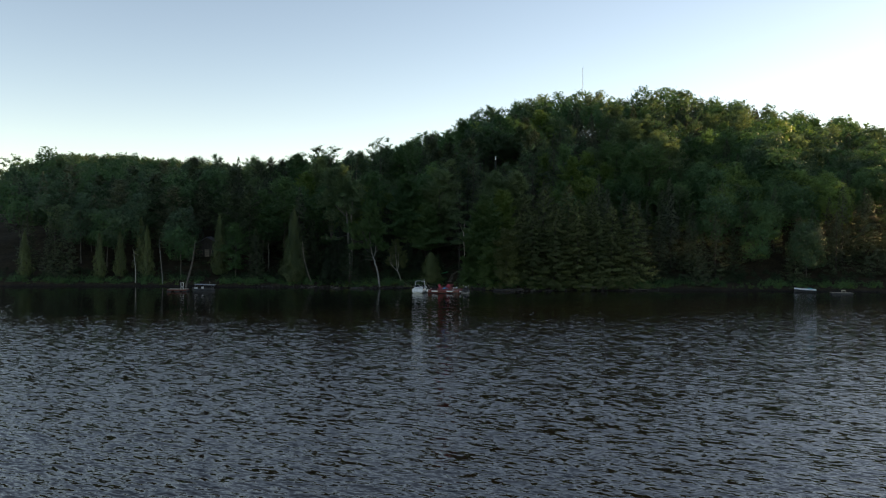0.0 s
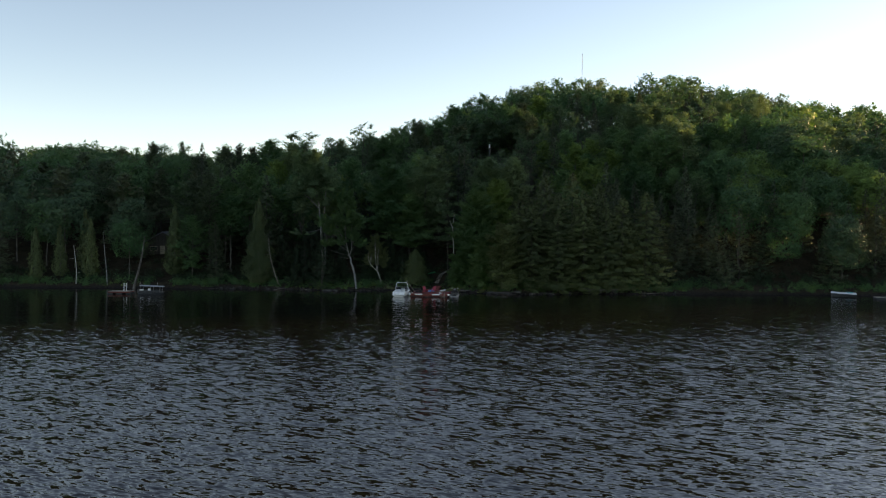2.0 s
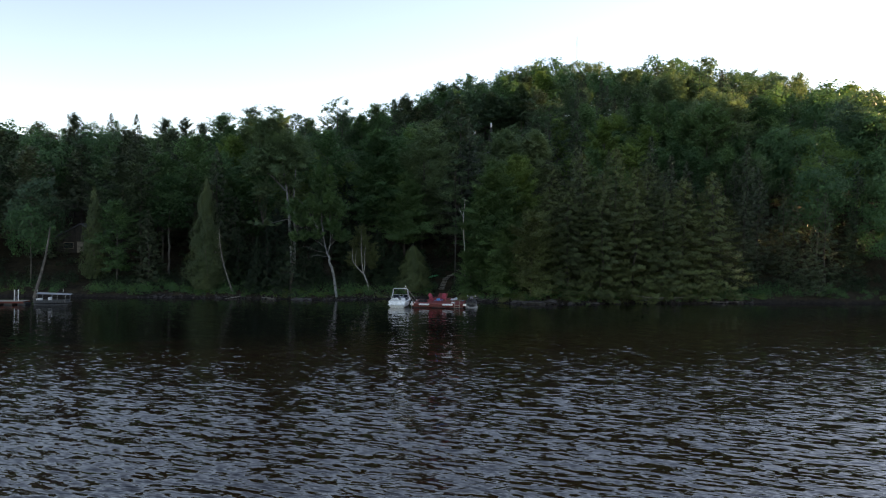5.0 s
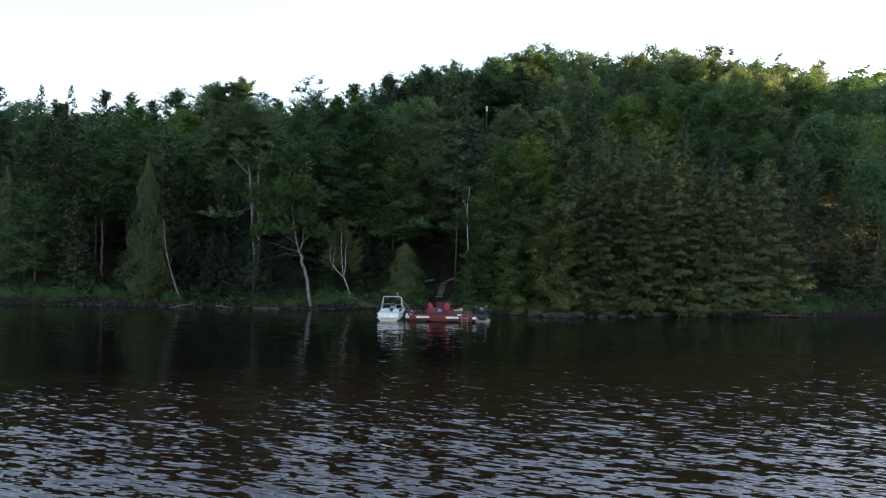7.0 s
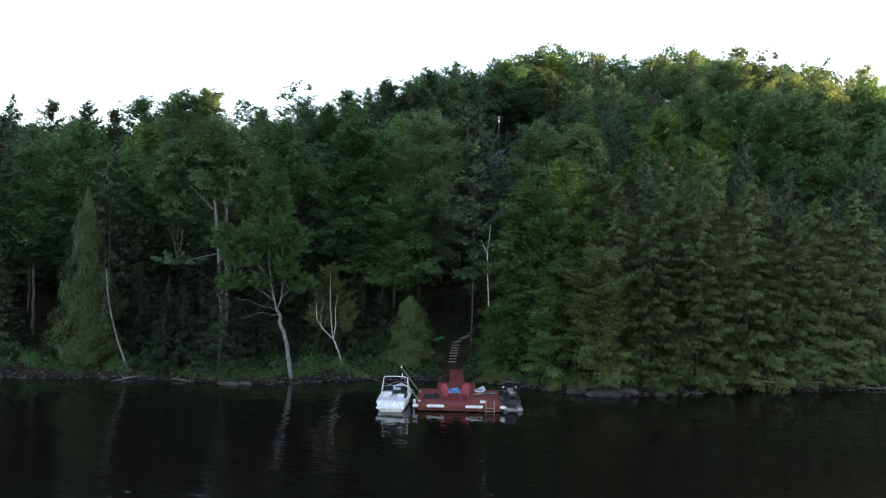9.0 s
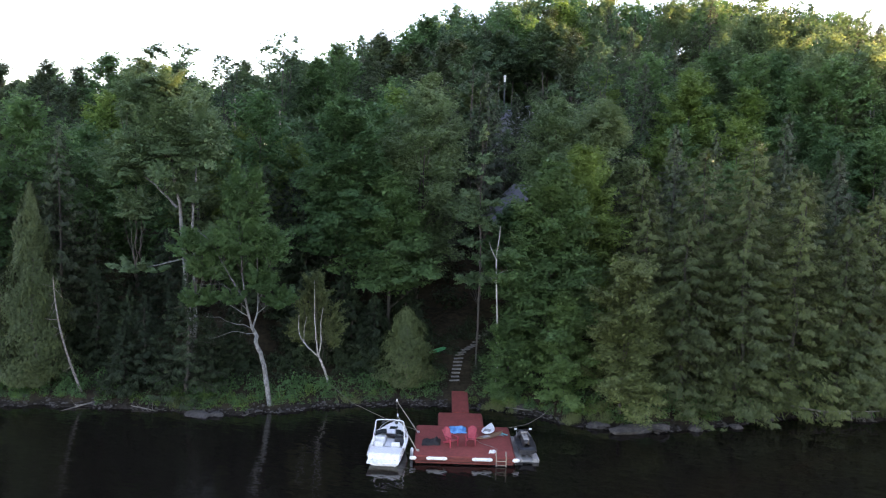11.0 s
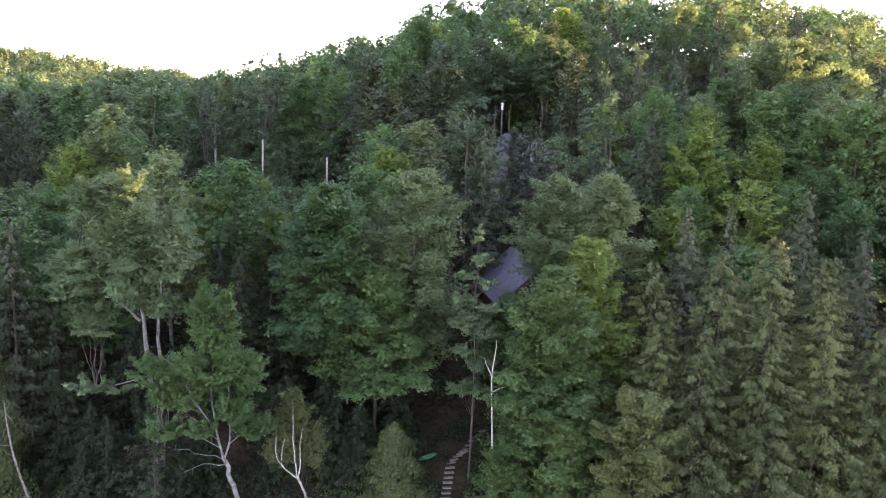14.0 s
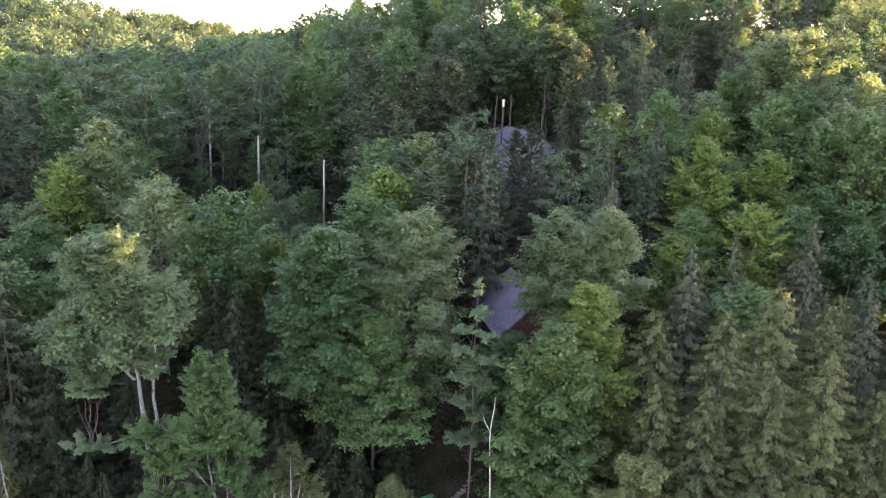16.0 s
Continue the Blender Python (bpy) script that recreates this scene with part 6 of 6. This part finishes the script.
for k in range(1500):
    x = g.uniform(-46, 46) if k < 900 else g.choice((-1, 1)) * g.uniform(46, 92) - 3
    d = 0.75 + abs(g.normal(0, 1)) * 4.2
    y = float(shore(x)) + d
    if min((x - np.interp(y, [p[0] for p in PATH_X], [p[1] for p in PATH_X])) ** 2 if 158 < y < 175 else 99, 99) < 0.7:
        continue
    s = g.uniform(0.3, 0.75) if d < 2 else g.uniform(0.5, 1.25)
    b = moved(BUSHES[g.integers(5)], x, y, float(land(x, y)) - 0.1, g.uniform(0, 6), s, g.uniform(0.8, 1.5))
    # shrubs further from the shore go to the darker, shade-coloured lot
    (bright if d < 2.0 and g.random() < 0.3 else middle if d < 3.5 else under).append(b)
for _ in range(300):
    x, d = g.uniform(-45, 45), g.uniform(7, 75)
    y = float(shore(x)) + d
    if any((x - p) ** 2 + (y - q) ** 2 < (r * 0.6) ** 2 for p, q, r in CLEAR):
        continue
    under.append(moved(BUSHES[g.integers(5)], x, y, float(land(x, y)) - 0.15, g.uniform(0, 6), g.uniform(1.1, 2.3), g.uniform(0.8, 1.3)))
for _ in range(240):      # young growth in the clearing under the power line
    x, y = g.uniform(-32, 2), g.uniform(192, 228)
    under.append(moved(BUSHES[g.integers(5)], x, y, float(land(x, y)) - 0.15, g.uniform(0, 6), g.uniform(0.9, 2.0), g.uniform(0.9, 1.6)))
for _ in range(380):      # low plants on the brow of the bank
    x, d = g.uniform(-32, 44), 0.45 + abs(g.normal(0, 0.8))
    y = float(shore(x)) + d
    if abs(x - 2.0) < 1.0:
        continue
    (bright if g.random() < 0.2 else middle).append(moved(BUSHES[g.integers(5)], x, y, float(land(x, y)) - 0.05, g.uniform(0, 6), g.uniform(0.2, 0.5), g.uniform(0.7, 1.4)))
for _ in range(90):
    x, y = g.uniform(-22, 8), g.uniform(220, 246)
    under.append(moved(BUSHES[g.integers(5)], x, y, float(land(x, y)) - 0.2, g.uniform(0, 6), g.uniform(1.8, 3.2), g.uniform(1.0, 1.6)))
for _ in range(70):      # ferns and saplings beside the steps
    y = g.uniform(161.5, 173)
    x = float(np.interp(y, [p[0] for p in PATH_X], [p[1] for p in PATH_X])) + g.choice((-1, 1)) * g.uniform(0.75, 3.6)
    under.append(moved(BUSHES[g.integers(5)], x, y, float(land(x, y)) - 0.1, g.uniform(0, 6), g.uniform(0.3, 0.8), g.uniform(0.8, 1.5)))
for cx, cy, k in ((5.0, 159.2, 9), (6.2, 158.8, 5), (10.2, 156.3, 8), (11.6, 155.8, 6), (-19.0, 160.2, 8), (-16.5, 159.6, 5)):
    for _ in range(k):
        x, y = cx + g.normal(0, 0.55), cy + abs(g.normal(0, 0.35))
        bright.append(moved(BUSHES[g.integers(5)], x, y, float(land(x, y)), g.uniform(0, 6), g.uniform(0.35, 0.6), 1.1))
# tree shade is painted into the undergrowth through the near-black leaf
tagged(piece("undergrowth", *join(under), LEAF["hemlock"]), "dense shrubs under the trees, shade put into their dark colour", "shrubs", kind="stuff")
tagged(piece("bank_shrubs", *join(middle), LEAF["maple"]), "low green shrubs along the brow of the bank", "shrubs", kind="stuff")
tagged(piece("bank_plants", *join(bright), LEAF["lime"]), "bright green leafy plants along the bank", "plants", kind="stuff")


def tuft(g, n, tall, wide):
    """A clump of long grass."""
    p = np.concatenate([g.normal(0, wide, (n, 2)), np.zeros((n, 1))], 1)
    up = unit(np.concatenate([p[:, :2] * 0.9 + g.normal(0, 0.22, (n, 2)), np.ones((n, 1))], 1))
    size = tall * g.uniform(0.5, 1.1, n)
    return leaves(p + up * size[:, None] * 0.45, g.normal(size=(n, 3)), size, 0.07, g, up)


TUFTS = [tuft(np.random.default_rng(40 + i), 110, 0.5, 0.2) for i in range(4)]
for cx, cy, k in ((4.6, 158.9, 6), (5.9, 158.6, 6), (10.0, 155.7, 7), (11.7, 155.1, 6), (-18.6, 159.6, 5), (-6.0, 160.5, 3)):
    blades = []
    for _ in range(k):
        x, y = cx + g.normal(0, 0.45), cy + g.normal(0, 0.2)
        blades.append(moved(TUFTS[g.integers(4)], x, y, max(0.02, float(land(x, y))), g.uniform(0, 6), g.uniform(0.7, 1.3), 1.0))
    tagged(piece("grass_clump", *join(blades), LEAF["olive"]), "clump of long pale green grass on the bank", "grass", "grass clumps on the bank", kind="stuff")
